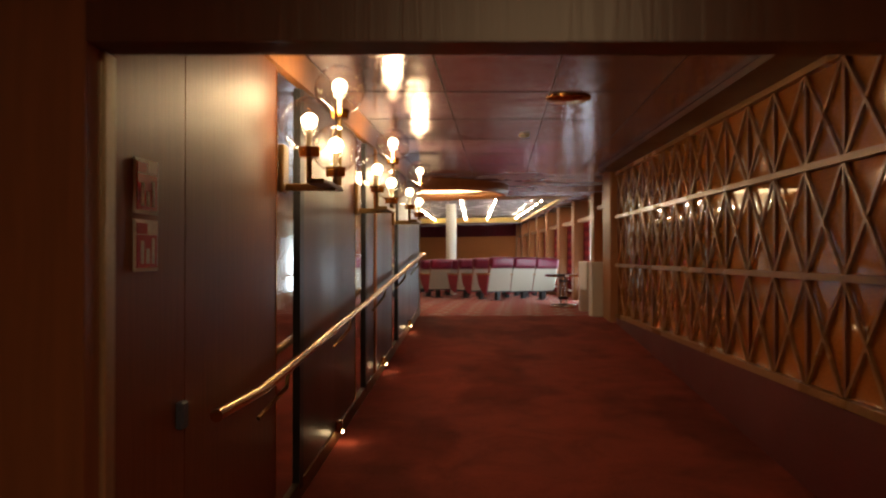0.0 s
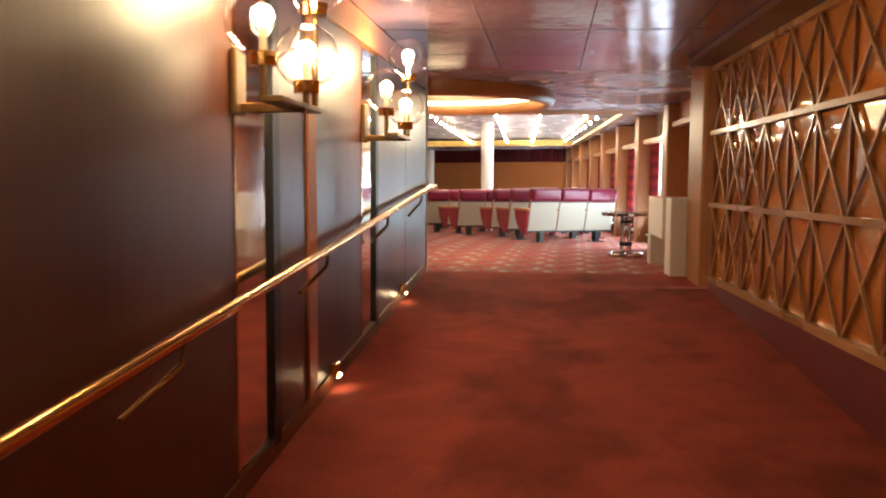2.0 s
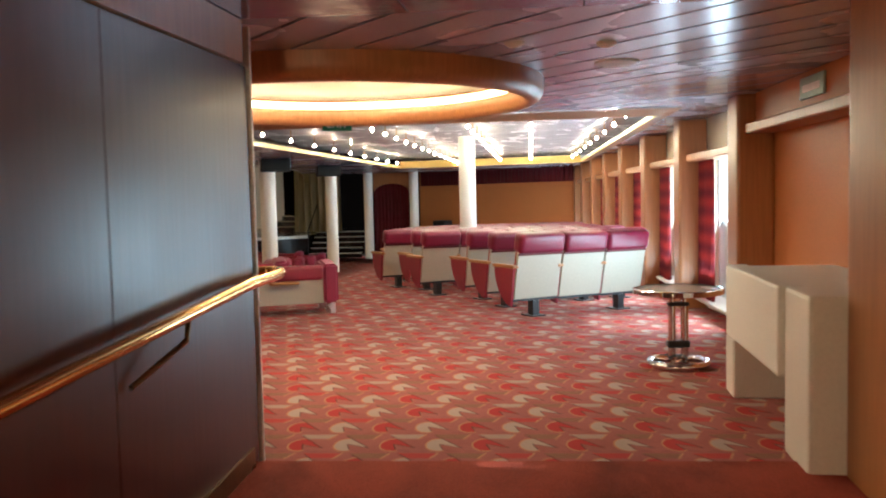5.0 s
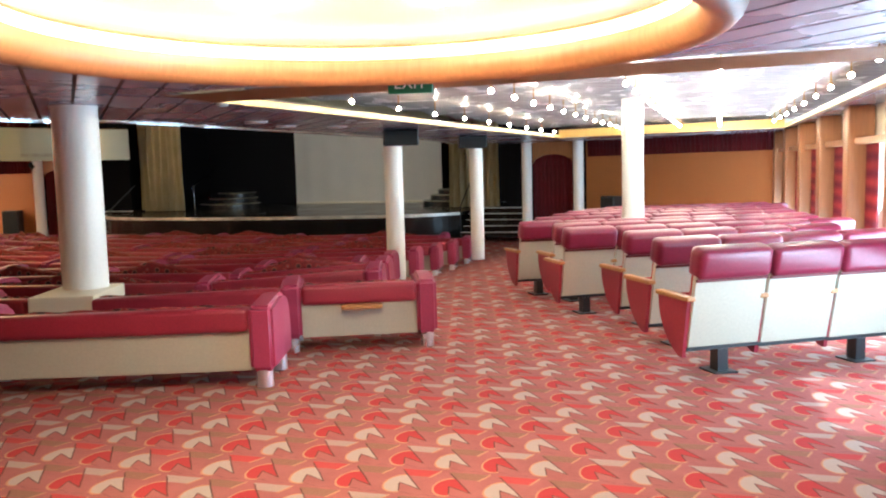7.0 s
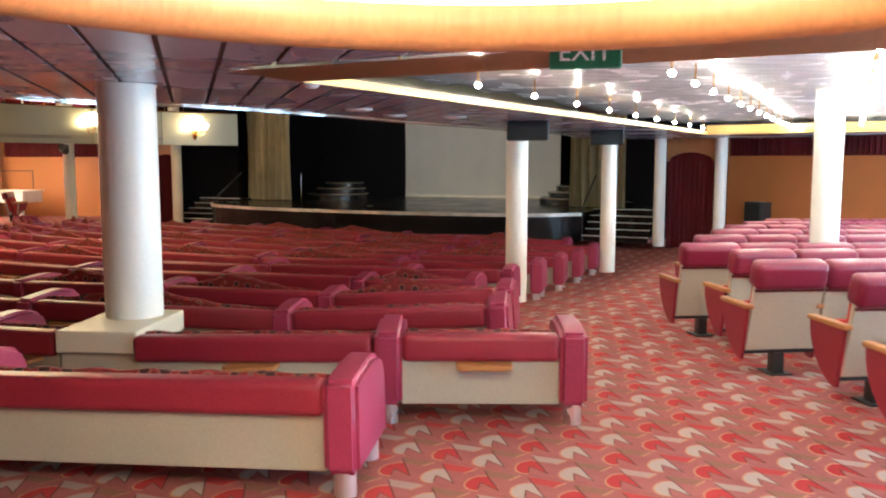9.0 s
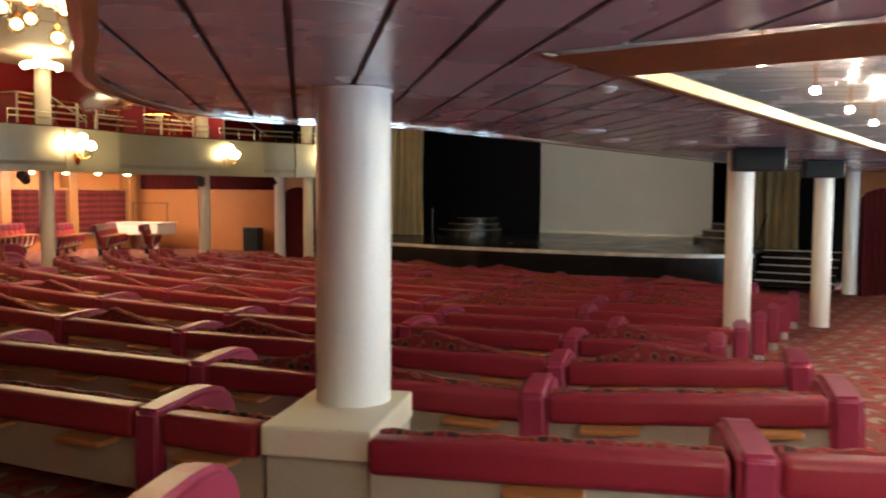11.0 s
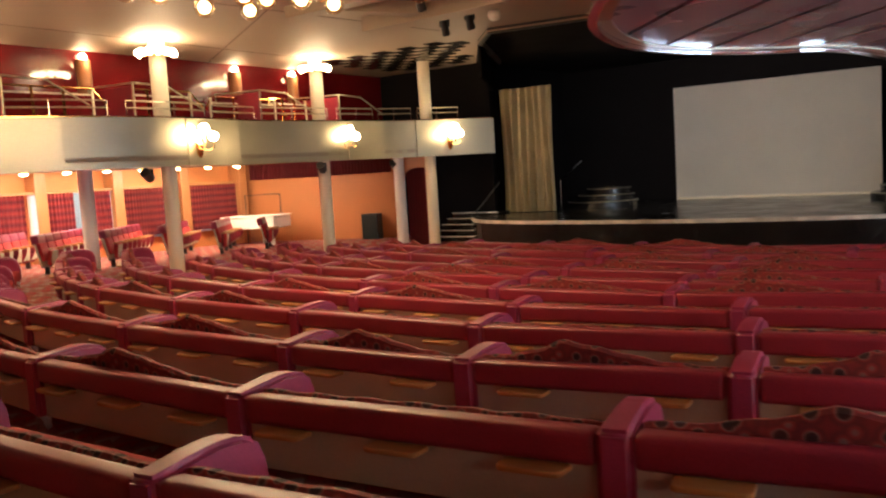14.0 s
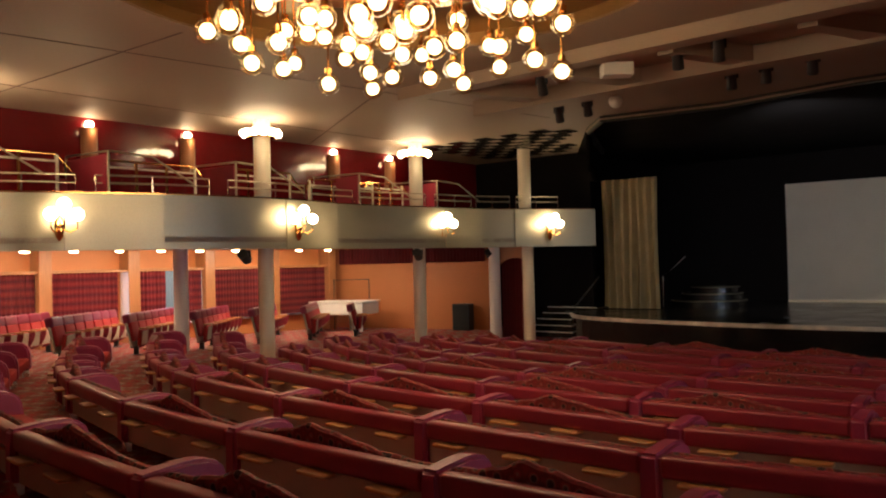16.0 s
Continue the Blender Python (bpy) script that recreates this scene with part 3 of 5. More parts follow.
for k, y in enumerate(np.arange(2.4, 12.0, 1.22)):
    structure(part("ceiling_seam_across_%d" % (k + 1), box(wx(y) + 0.03, tx(y) - 0.06, y, y + 0.007, SOFF - 0.004, SOFF - 0.001), M_GAP), "fine joint between ceiling panels", "ceiling")
for k, o in enumerate((0.78, 1.55, 2.3)):
    structure(part("ceiling_seam_along_%d" % (k + 1), beam((wx(1.9) + o, 1.9, SOFF - 0.003), (wx(12.0) + o, 12.0, SOFF - 0.003), 0.007, 0.003), M_GAP), "fine joint between ceiling panels", "ceiling")

# doorway at the start
dw = structure(part("wall_door", wallseg((wx(1.78) - 0.2, 1.84), (-0.74, 1.84), 0.12, 0, SOFF), M_PARTITION), "brown wooden partition beside the doorway", "wall")
structure(part("door_header", box(-0.74, tx(1.8) + 0.1, 1.72, 1.84, 1.945, SOFF), M_PANEL), "dark wooden beam over the doorway", "door frame")
door = structure(part("door_frame", box(-0.75, -0.73, 1.8, 1.86, 0, 1.945, 0.004), M_STEEL), "pale metal door jamb", "door frame")
# Unseen fill behind the doorway, added to brighten the partition.
area("vestibule_lamp", pose(0.4, -0.6, 2.6), 0.6, 0.6, 50, WARM)
structure(part("wall_entry_back", box(-1.8, 3.0, -2.6, -2.5, -0.1, SOFF), M_PANEL), "dark wooden wall behind the doorway", "wall")

# ---------------- soffit under the starboard balcony ----------------
# the rounded inner edge, from the back of the hall to the stage
EDGE = [(-2.2, 8.0), (-2.25, 12.5), (-2.6, 14.0), (-3.2, 14.95), (-4.07, 15.67), (-4.47, 15.95), (-5.0, 16.35), (-5.4, 16.78), (-5.78, 17.4), (-5.94, 18.0), (-5.9, 18.5), (-5.65, 18.95), (-5.3, 19.4), (-5.12, 20.8), (-5.0, 23.0), (-4.75, 26.3), (-4.6, 29.5), (-5.2, 33.0)]
EDGE = smooth_line(EDGE, 4)
SOFFIT = EDGE + [(-1.0, 36.0), (SB + 0.2, 32.2), (SB + 0.2, 12.0), (wx(12) - 0.1, 12.0), (wx(8) - 0.22, 8.0)]
RINGC, RINGR = (-0.35, 14.26), 1.39
COFFER = [(-2.97, 16.83), (2.55, 16.4), (2.85, 28.6), (-1.9, 29.8)]
RING = [(RINGC[0] + RINGR * math.cos(k * math.tau / 64), RINGC[1] + RINGR * math.sin(k * math.tau / 64)) for k in range(64)]


def sheet(loops, z):
    bm = bmesh.new()
    es = []
    for lp in loops:
        vs = [bm.verts.new((x, y, z)) for x, y in lp]
        es += [bm.edges.new((vs[i], vs[(i + 1) % len(vs)])) for i in range(len(vs))]
    bmesh.ops.triangle_fill(bm, use_beauty=True, use_dissolve=False, edges=es, normal=(0, 0, -1))
    return bm


bm = sheet([SOFFIT, RING, COFFER], SOFF)
pd = Vector((-0.652, 0.758, 0)).normalized()
pn = Vector((pd.y, -pd.x, 0))
PLANK, PLANK0 = 0.291, 8.084
s = PLANK0 - 118 * PLANK
while s < 26:
    for o in (-0.014, 0.014):
        bmesh.ops.bisect_plane(bm, geom=bm.verts[:] + bm.edges[:] + bm.faces[:], plane_co=pn * (s + o), plane_no=pn)
    s += PLANK
gone = [f for f in bm.faces if abs(((f.calc_center_median().dot(pn) - PLANK0 + PLANK / 2) % PLANK) - PLANK / 2) < 0.014]
bmesh.ops.delete(bm, geom=gone, context="FACES")
bmesh.ops.solidify(bm, geom=bm.faces[:], thickness=0.012)
structure(part("ceiling_soffit", bm, M_CEIL), "lilac-grey metal plank ceiling with dark joints", "ceiling")
bm = sheet([SOFFIT, RING, COFFER], SOFF + 0.018)
structure(part("ceiling_backing", bm, M_GAP), "dark backing above the ceiling planks", "ceiling")
structure(part("balcony_floor_starboard", prism([p for p in SOFFIT], SOFF + 0.62, SOFF + 0.68), M_VINYL), "balcony deck above the starboard seats", "balcony")
fas = structure(part("balcony_front_starboard", ribbon(EDGE, -0.05, SOFF - 0.004, SOFF + 1.0), M_STEEL, None, "", True), "brushed bronze balcony front over the rows", "balcony")
part("lip", ribbon(EDGE, 0.035, SOFF - 0.022, SOFF - 0.006), M_CHROME, fas, "pale metal lip")
part("edge_band", ribbon(EDGE[:33], -0.05, SOFF - 0.012, SOFF - 0.002), M_OAK, fas, "brown wooden edge band")

# ring-shaped ceiling cove
ring = thing("ceiling_cove", "round wooden ceiling cove with a glowing inner strip", "ceiling light")
prof = [(RINGR - 0.06, SOFF + 0.05)] + [(RINGR + 0.0 + 0.085 * math.cos(a), SOFF - 0.07 + 0.095 * math.sin(a)) for a in np.linspace(math.pi, 2 * math.pi, 11)] + [(RINGR + 0.085, SOFF + 0.04)]
part("rim", lathe(prof, 96, RINGC), M_OAK, ring, "rounded orange-brown wooden rim", True)
part("light_strip", lathe([(RINGR - 0.075, SOFF - 0.03), (RINGR - 0.1, SOFF + 0.0), (RINGR - 0.07, SOFF + 0.03)], 96, RINGC), M_STRIP, ring, "glowing warm strip", True)
part("dome", lathe([(RINGR + 0.02, SOFF + 0.02), (RINGR - 0.05, SOFF + 0.1), (RINGR * 0.75, SOFF + 0.17), (RINGR * 0.4, SOFF + 0.2), (0.01, SOFF + 0.21)], 64, RINGC), M_DOME, ring, "pale plaster dome", True)
for k in range(6):
    a = k * math.tau / 6 + 0.35
    x, y = RINGC[0] + 0.8 * math.cos(a), RINGC[1] + 0.8 * math.sin(a)
    part("downlight", cyl(x, y, SOFF + 0.14, SOFF + 0.165, 0.035, 14), M_BULBS, ring, "glowing downlight")

point("cove_light", RINGC[0], RINGC[1], SOFF + 0.02, 26, (1.0, 0.72, 0.4), 0.5)

# ---------------- lit coffer over the starboard seats ----------------
cof = thing("light_coffer", "recessed ceiling coffer with bulbs and a warm light strip", "ceiling light")
cx0 = Vector((sum(p[0] for p in COFFER) / 4, sum(p[1] for p in COFFER) / 4))


def inset(poly, d):
    return [tuple(Vector(p) + (cx0 - Vector(p)).normalized() * d) for p in poly]


IN = inset(COFFER, 0.45)
bm = bmesh.new()
for k in range(4):
    a, b, c, d = COFFER[k], COFFER[(k + 1) % 4], IN[(k + 1) % 4], IN[k]
    bm.faces.new([bm.verts.new((*p, z)) for p, z in ((a, SOFF - 0.015), (b, SOFF - 0.015), (c, SOFF - 0.05), (d, SOFF - 0.05))])
bmesh.ops.solidify(bm, geom=bm.faces[:], thickness=0.03)
part("border", bm, M_OAK, cof, "sloping brown wooden border")
bm = bmesh.new()
for k in range(4):
    wallseg(IN[k], IN[(k + 1) % 4], -0.02, SOFF - 0.048, SOFF + (0.12 if k == 2 else 0.008), bm)
part("sides", bm, mat("yellow_paint", (0.72, 0.47, 0.13), 0.5, vary=0.08), cof, "yellow painted coffer sides")
bm = bmesh.new()
for k in range(4):
    wallseg(IN[k], IN[(k + 1) % 4], 0.012, SOFF + (0.122 if k == 2 else 0.01), SOFF + (0.134 if k == 2 else 0.022), bm)
part("trim", bm, M_GAP, cof, "thin dark trim")
# mirror-bright metal planks of the coffer's roof, which rise and fall in long waves
first = None
PLY = np.arange(16.3, 30.3, 0.148)
for q0 in PLY:
    bm = bmesh.new()
    rows_ = []
    for dy in (0.0, 0.07, 0.141):
        y = q0 + dy
        xa, xb = -3.5 + 0.083 * (y - 17.05), 2.95 + 0.025 * (y - 16.5)
        rows_.append([bm.verts.new((xa + (xb - xa) * i / 40, y, SOFF + 0.215 + 0.024 * math.sin((y + 0.55 * (xa + (xb - xa) * i / 40)) * math.tau / 1.25) + (0.009 if dy == 0.07 else 0))) for i in range(41)])
    for ra, rb in zip(rows_, rows_[1:]):
        for i in range(40):
            bm.faces.new((ra[i], rb[i], rb[i + 1], ra[i + 1]))
    bmesh.ops.solidify(bm, geom=bm.faces[:], thickness=0.004)
    part("plank", bm, M_COFFER, cof, "mirror-bright metal plank", True)
part("lid", prism(COFFER, SOFF + 0.28, SOFF + 0.3), M_GAP, cof, "dark coffer roof")
first = holder = None
for xn, xf, gap in ((-2.36, -1.75, 1.2), (-0.84, -0.3, 0.85), (0.36, 0.78, 0.85), (1.14, 1.5, 0.85), (2.2, 2.42, 1.2)):
    y = 17.75
    while y < 29.0:
        x = xn + (xf - xn) * (y - 17.5) / 11
        m = Matrix.Translation((x, y, SOFF + 0.05))
        if first is None:
            first = part("bulb", ball(0, 0, 0, 0.022, 12), M_BULBS, cof, "glowing clear bulb", True)
            holder = part("holder", cyl(0, 0, 0.015, 0.15, 0.008, 10), M_BRASS, cof, "small brass lamp holder")
            first.matrix_basis = holder.matrix_basis = m
        else:
            same_mesh("bulb", first, cof, m)
            same_mesh("holder", holder, cof, m)
        y += gap

# ---------------- outer walls with windows ----------------
PIL = [15.66 + 2.34 * k for k in range(7)] + [31.9]
PIL_PORT = [33.23 - 2.29 * k for k in range(8, -1, -1)]
DECK = 2.8          # the underside of the port balcony


def window_wall(side):
    """Pillars, window bays, curtains and sills along one side; side +1 is starboard."""
    def X(o):
        return SB - o if side > 0 else PT + o
    tag = "starboard" if side > 0 else "port"
    pil = PIL if side > 0 else PIL_PORT
    top = SOFF if side > 0 else DECK
    LOW = 0.68 if side > 0 else 0.75
    w = structure(part("wall_" + tag, box(*sorted((X(0), X(-0.25))), 11.9 if side > 0 else 8.0, pil[0] + 0.14, -0.2, top + 0.05), M_ORANGE), "orange-brown painted side wall", "wall")
    bm = bmesh.new()
    for a, b in zip(pil, pil[1:]):
        box(*sorted((X(0), X(-0.25))), a + 0.15, b + 0.15, -0.2, LOW, 0, bm)
        box(*sorted((X(0), X(-0.25))), a + 0.15, b + 0.15, 2.3, top + 0.05, 0, bm)
        box(*sorted((X(0), X(-0.25))), b - 0.25, b + 0.15, LOW, 2.3, 0, bm)
    part("window_wall", bm, M_CREAM if side > 0 else M_ORANGE, w, "painted wall above and below the windows")
    for k, y in enumerate(pil):
        p = structure(part("pillar_%s_%d" % (tag, k + 1), box(*sorted((X(0.002), X(0.32 if side > 0 else 0.5))), y - 0.16, y + 0.16, 0.0, top - 0.004, 0.03, None, 2), M_OAK), "tall orange wooden wall pillar between windows", "pillar")
    for k, (a, b) in enumerate(zip(pil, pil[1:])):
        y0, y1 = a + 0.17, b - 0.25
        win = structure(part("window_%s_%d" % (tag, k + 1), box(*sorted((X(-0.12), X(-0.135))), y0, y1, LOW, 2.3), M_GLASS), "tall bright window in a white frame", "window")
        win.visible_shadow = False
        for q0, q1 in ((y0 - 0.02, y0 + 0.05), (y1 - 0.05, y1 + 0.02), ((y0 + y1) / 2 - 0.025, (y0 + y1) / 2 + 0.025)):
            part("window_frame", box(*sorted((X(-0.09), X(-0.16))), q0, q1, LOW + 0.002, 2.298), M_SHEER, win)
        part("window_sill", box(*sorted((X(0.18), X(-0.1))), y0, y1 - 0.0, LOW + 0.004, LOW + 0.04, 0.008), M_SHEER, win)
        part("pelmet", box(*sorted((X(0.02), X(0.24 if side > 0 else 0.42))), a + 0.162, b - 0.162, 2.22, 2.3, 0.01), M_OAK, win, "wooden pelmet board")
        if side > 0:
            spans = [(y1 - 0.6, b - 0.17)]
        else:
            spans = [(y0 - 0.02, y0 + (0.84 if k == 5 else 0.98)), (y0 + (1.08 if k == 5 else 0.96), b - (0.36 if k == 4 else 0.17))]
        for q0, q1 in spans:
            cu = thing("curtain", "dark red plaid pleated window curtain", "curtain", group="window curtains")
            part("cloth", drape((X(0.1 if side > 0 else 0.3), q0), (X(0.1 if side > 0 else 0.3), q1), fz(X(0.4), a) + 0.04 if side > 0 else 0.82, 2.24, max(3, int((q1 - q0) / 0.1)), 0.028), M_PLAID, cu, "", True)
    return w


window_wall(1)
window_wall(-1)
for k, (a, b) in enumerate(zip(PIL, PIL[1:])):
    y = (a + b) / 2 - 0.05
    area("window_daylight", pose(SB + 0.1, y, 1.5, 0, 113, 0), 1.5, 1.8, 105 if k < 3 else 90, (0.7, 0.88, 1.0))
for k in (4, 5):
    y = (PIL_PORT[k] + PIL_PORT[k + 1]) / 2
    area("window_daylight", pose(PT - 0.05, y, 1.5, 0, -90, 0), 1.4, 1.9, 40, (0.82, 0.91, 1.0))

# recess beside the corridor's end
structure(part("pillar_corridor", box(2.28, 2.58, 11.36, 11.92, 0, SOFF - 0.004, 0.03, None, 2), M_OAK), "square orange wooden pillar at the corridor's end", "pillar")
structure(part("lintel_recess", box(2.86, SB - 0.002, 11.92, 15.48, 2.36, 2.44, 0.01), M_OAK), "wooden lintel over the recessed panel", "trim")
structure(part("frieze_recess", box(2.95, SB - 0.002, 11.92, 15.48, 2.442, SOFF - 0.004), M_ORANGE), "orange frieze above the lintel", "trim")
structure(part("wall_recess", box(2.58, SB + 0.2, 11.7, 11.9, 0, SOFF), M_ORANGE), "orange wall closing the corridor's end", "wall")

# slanting end walls, rear wall, upper walls
for sgn in (1, -1):
    cxr = lambda d: XM + sgn * d
    a, b = (cxr(14.9), 31.6 if sgn > 0 else 33.75), (cxr(9.6), 35.4)
    if sgn < 0:
        ew = part("wall_end_port", wallseg(a, b, -0.2, -0.3, DECK + 0.05), M_ORANGE)
    else:
        ew = part("wall_end_starboard", wallseg(a, b, 0.2, -0.3, SOFF + 0.05), M_ORANGE)
    structure(ew, "plain orange end wall", "wall")
    va = thing("valance", "dark red gathered valance across the top of the wall", "valance")
    dx, dy = b[0] - a[0], b[1] - a[1]
    off = Vector((-abs(dy) * sgn, -abs(dx))).normalized() * 0.09
    part("cloth", drape((a[0] + dx * 0.06 + off.x, a[1] + dy * 0.06 + off.y), (a[0] + dx * 0.98 + off.x, a[1] + dy * 0.98 + off.y), SOFF - 0.42, SOFF + (0.0 if sgn > 0 else 0.08), 46, 0.03), M_VAL, va, "", True)
structure(part("wall_rear", box(PT - 0.3, wx(8), 7.8, 8.0, 0, TOP + 0.2), M_ORANGE), "plain wall behind the benches", "wall")
structure(part("wall_rear_side", box(wx(8) - 0.42, wx(8) - 0.23, 8.0, 12.0, 0, SOFF), M_ORANGE), "plain wall beside the corridor", "wall")

# ---------------- columns ----------------
def column(x, y, z0, z1, r, m=None, name="column", label="round cream painted column"):
    c = thing(name, label, "column", pose(x, y, 0), "round columns")
    part("shaft", cyl(0, 0, z0, z1, r, 40), m or M_COL, c, "", True)
    part("collar", cyl(0, 0, z1 - 0.012, z1 - 0.002, r + 0.008, 40), M_COL, c)
    return c


plinth = thing("column_plinth", "square cream column plinth set between two bench backs", "plinth", pose(-4.22, 17.22, 0.5, 0, 0, 20))
part("block", box(-0.27, 0.27, -0.4, 0.42, 0.445, 0.59, 0.015, None, 2), M_CREAM, plinth)
part("base", box(-0.262, 0.262, -0.34, 0.38, -0.15, 0.443), M_BEIGE, plinth, "beige lower casing")
column(-4.275, 17.39, 1.09, SOFF, 0.195)
column(-3.68, 24.0, 0.2, SOFF, 0.15)
column(-3.2, 27.6, 0.2, SOFF, 0.135)
column(0.22, 22.4, 0.3, SOFF + 0.2, 0.14)
column(-3.35, 33.9, 0.05, SOFF, 0.14)
column(-1.9, 33.6, 0.05, SOFF, 0.14)
for x, y in ((-3.45, 23.85), (-3.2, 27.45)):
    sp = thing("ceiling_speaker", "black loudspeaker box hung beside a column", "speaker", pose(x, y - 0.1, SOFF, 0, 0, 20))
    part("case", box(-0.28, 0.28, -0.16, 0.12, -0.26, -0.004, 0.02), M_BLACK, sp)
    part("grille", box(-0.25, 0.25, -0.168, -0.158, -0.24, -0.03), M_GRILLE, sp, "dark grille")

# ---------------- port balcony ----------------
PEDGE = [(-21.6, 12.0), (-21.5, 20.0), (-20.9, 22.2), (-20.2, 24.2), (-19.95, 26.6), (-20.3, 28.4), (-20.3, 29.8), (-19.9, 31.9), (-19.7, 33.2), (-19.3, 34.2), (-18.7, 35.3), (-18.0, 36.4)]


PE = smooth_line(PEDGE)
bfp = structure(new("balcony_front_port"), "curved brushed bronze balcony front", "balcony")
CUTS = [0, 12, 17, 24, 30, 42, 48, 54, len(PE) - 1]
for k, (p, q) in enumerate(zip(CUTS, CUTS[1:])):
    o = 0.03 if k % 2 else 0.0
    part("panel", ribbon([(x + o, y) for x, y in PE[p:q + 1]], 0.06, 2.66, 3.72), M_STEEL, bfp, "", True)
structure(part("balcony_floor_port", prism(PE + [(PT - 0.2, 36.6), (PT - 0.2, 12.0)], DECK, 2.9), M_HALLCEIL), "balcony deck over the port seats", "balcony")
structure(part("balcony_cap", ribbon([(x - 0.005, y) for x, y in PE], 0.08, 3.722, 3.75), M_BRASS), "thin brass cap along the balcony front", "balcony")
structure(part("wall_upper_port", box(-22.9, -22.7, 8.0, 37.2, 2.9, TOP), M_REDWALL), "dark red lacquered upper wall", "wall")
structure(part("wall_under_rear", box(PT - 0.3, -21.4, 11.9, 12.0, 0, SOFF), M_ORANGE), "plain wall under the balcony", "wall")

# balcony rails, in short curved lengths
for k in range(0, len(PE) - 7, 7):
    br = thing("balcony_rail", "brass and steel rail along the balcony front", "railing", group="balcony rails")
    seg_ = PE[k:k + 7]
    for z in (3.95, 4.1):
        part("rail", tube([(x - 0.35, y, z) for x, y in seg_], 0.018, 8), M_STEEL, br, "", True)
    for x, y in seg_[::3]:
        part("post", cyl(x - 0.35, y, 2.9, 4.1, 0.014, 8), M_CHROME, br)
for y in (14.5, 17.5, 20.0, 23.0, 25.9, 29.6, 32.6):
    gr = thing("balcony_partition", "bronze framed partition with sloping rail on the balcony", "railing", pose(-21.6, y, 0), "balcony partitions")
    part("panel", box(-0.8, 0.8, -0.02, 0.02, 2.9, 4.5, 0.005), M_VINYL, gr, "red panel")
    part("frame", tube([(0.85, 0, 2.9), (0.85, 0, 4.55), (-0.85, 0, 4.6), (-0.85, 0, 2.9)], 0.024, 8), M_STEEL, gr, "", True)
    part("slope_rail", tube([(0.85, 0.05, 4.55), (0.88, 0.9, 4.5), (1.05, 1.7, 4.0)], 0.02, 8), M_STEEL, gr, "", True)
for x, y0, y1, z in ((-21.9, 17.9, 19.7, 4.5), (-22.0, 20.4, 22.6, 4.58), (-21.7, 23.4, 25.5, 4.5), (-22.0, 26.5, 28.4, 4.58), (-21.6, 28.7, 30.9, 4.42), (-21.9, 31.0, 32.4, 4.5)):
    sc_ = thing("balcony_screen", "low red screen in a pale gold frame on the balcony", "railing", pose(x, (y0 + y1) / 2, 2.9), "balcony screens")
    h_, z_ = (y1 - y0) / 2, z - 2.9
    part("panel", box(-0.015, 0.015, -h_ + 0.03, h_ - 0.03, 0.0, z_ - 0.12, 0.004), M_REDWALL, sc_, "dark red panel")
    for o in (-h_, -h_ / 3, h_ / 3, h_):
        part("post", box(-0.03, 0.03, o - 0.03, o + 0.03, 0.0, z_ - 0.02, 0.006), M_CREAM if o in (-h_, h_) else M_BRASS, sc_, "pale upright")
    part("top_rail", tube([(0, -h_ - 0.1, z_ - 0.25), (0, -h_, z_), (0, h_, z_), (0.1, h_ + 0.35, z_ - 0.45)], 0.022, 8), M_BRASS, sc_, "brass top rail", True)
    part("mid_rail", box(-0.02, 0.02, -h_, h_, z_ - 0.16, z_ - 0.12), M_CREAM, sc_, "pale rail")
for k, y in enumerate(np.arange(13.4, 34, 1.3)):
    so = thing("balcony_sofa", "red upholstered sofa on the balcony", "sofa", pose(-22.0, y, 2.9), "balcony sofas")
    part("seat", box(-0.4, 0.4, -0.5, 0.5, 0.0, 0.85, 0.05, None, 2), M_SEAT, so)
    part("back", box(-0.6, -0.35, -0.5, 0.5, 0.0, 1.25, 0.06, None, 2), M_VINYL, so)

# columns through the port balcony, with rings of bulbs on top
def tall_column(x, y, lamp=True):
    c = thing("tall_column", "tall cream column through the balcony with a ring of bulbs", "column", pose(x, y, 0), "tall port columns")
    part("shaft", cyl(0, 0, 0.0, DECK - 0.002, 0.165, 32), M_CREAM, c, "", True)
    part("upper_shaft", cyl(-0.06, 0, 2.9, TOP, 0.18, 32), M_CREAM, c, "", True)
    if lamp:
        part("ring", cyl(-0.08, 0, 5.1, 5.16, 0.34, 32), M_BRASS, c, "brass ring")
        for k in range(12):
            a = k * math.tau / 12
            part("bulb", ball(-0.08 + 0.38 * math.cos(a), 0.38 * math.sin(a), 5.2, 0.085, 12), M_SPOT, c, "glowing round bulb", True)
    return c


TALL = [(-20.5, 20.3), (-20.45, 26.42), (-20.6, 31.62), (-19.32, 34.87)]
for k, (x, y) in enumerate(TALL):
    tall_column(x, y, k < 3)
    if k < 3:
        point("column_ring_light", x + 0.5, y - 0.3, 4.95, 9, WARM, 0.3)
column(-20.4, 34.7, 0, DECK, 0.17)
column(-22.65, 25.71, 0, DECK, 0.165)

# pilasters with small lamps on the upper wall
for y in (15.0, 18.0, 21.0, 23.6, 25.95, 30.5, 32.7):
    pi_ = thing("wall_pilaster", "orange half-round wall pilaster topped by a small lamp", "pilaster", pose(-22.7, y, 0), "upper wall pilasters")
    part("shaft", cyl(0.04, 0, 2.9, 5.28, 0.17, 20), M_OAK, pi_, "", True)
    part("lamp", ball(0.06, 0, 5.35, 0.09, 12), M_SPOT, pi_, "glowing lamp", True)
    point("pilaster_light", -22.4, y, 5.2, 6, (1.0, 0.6, 0.25), 0.08)


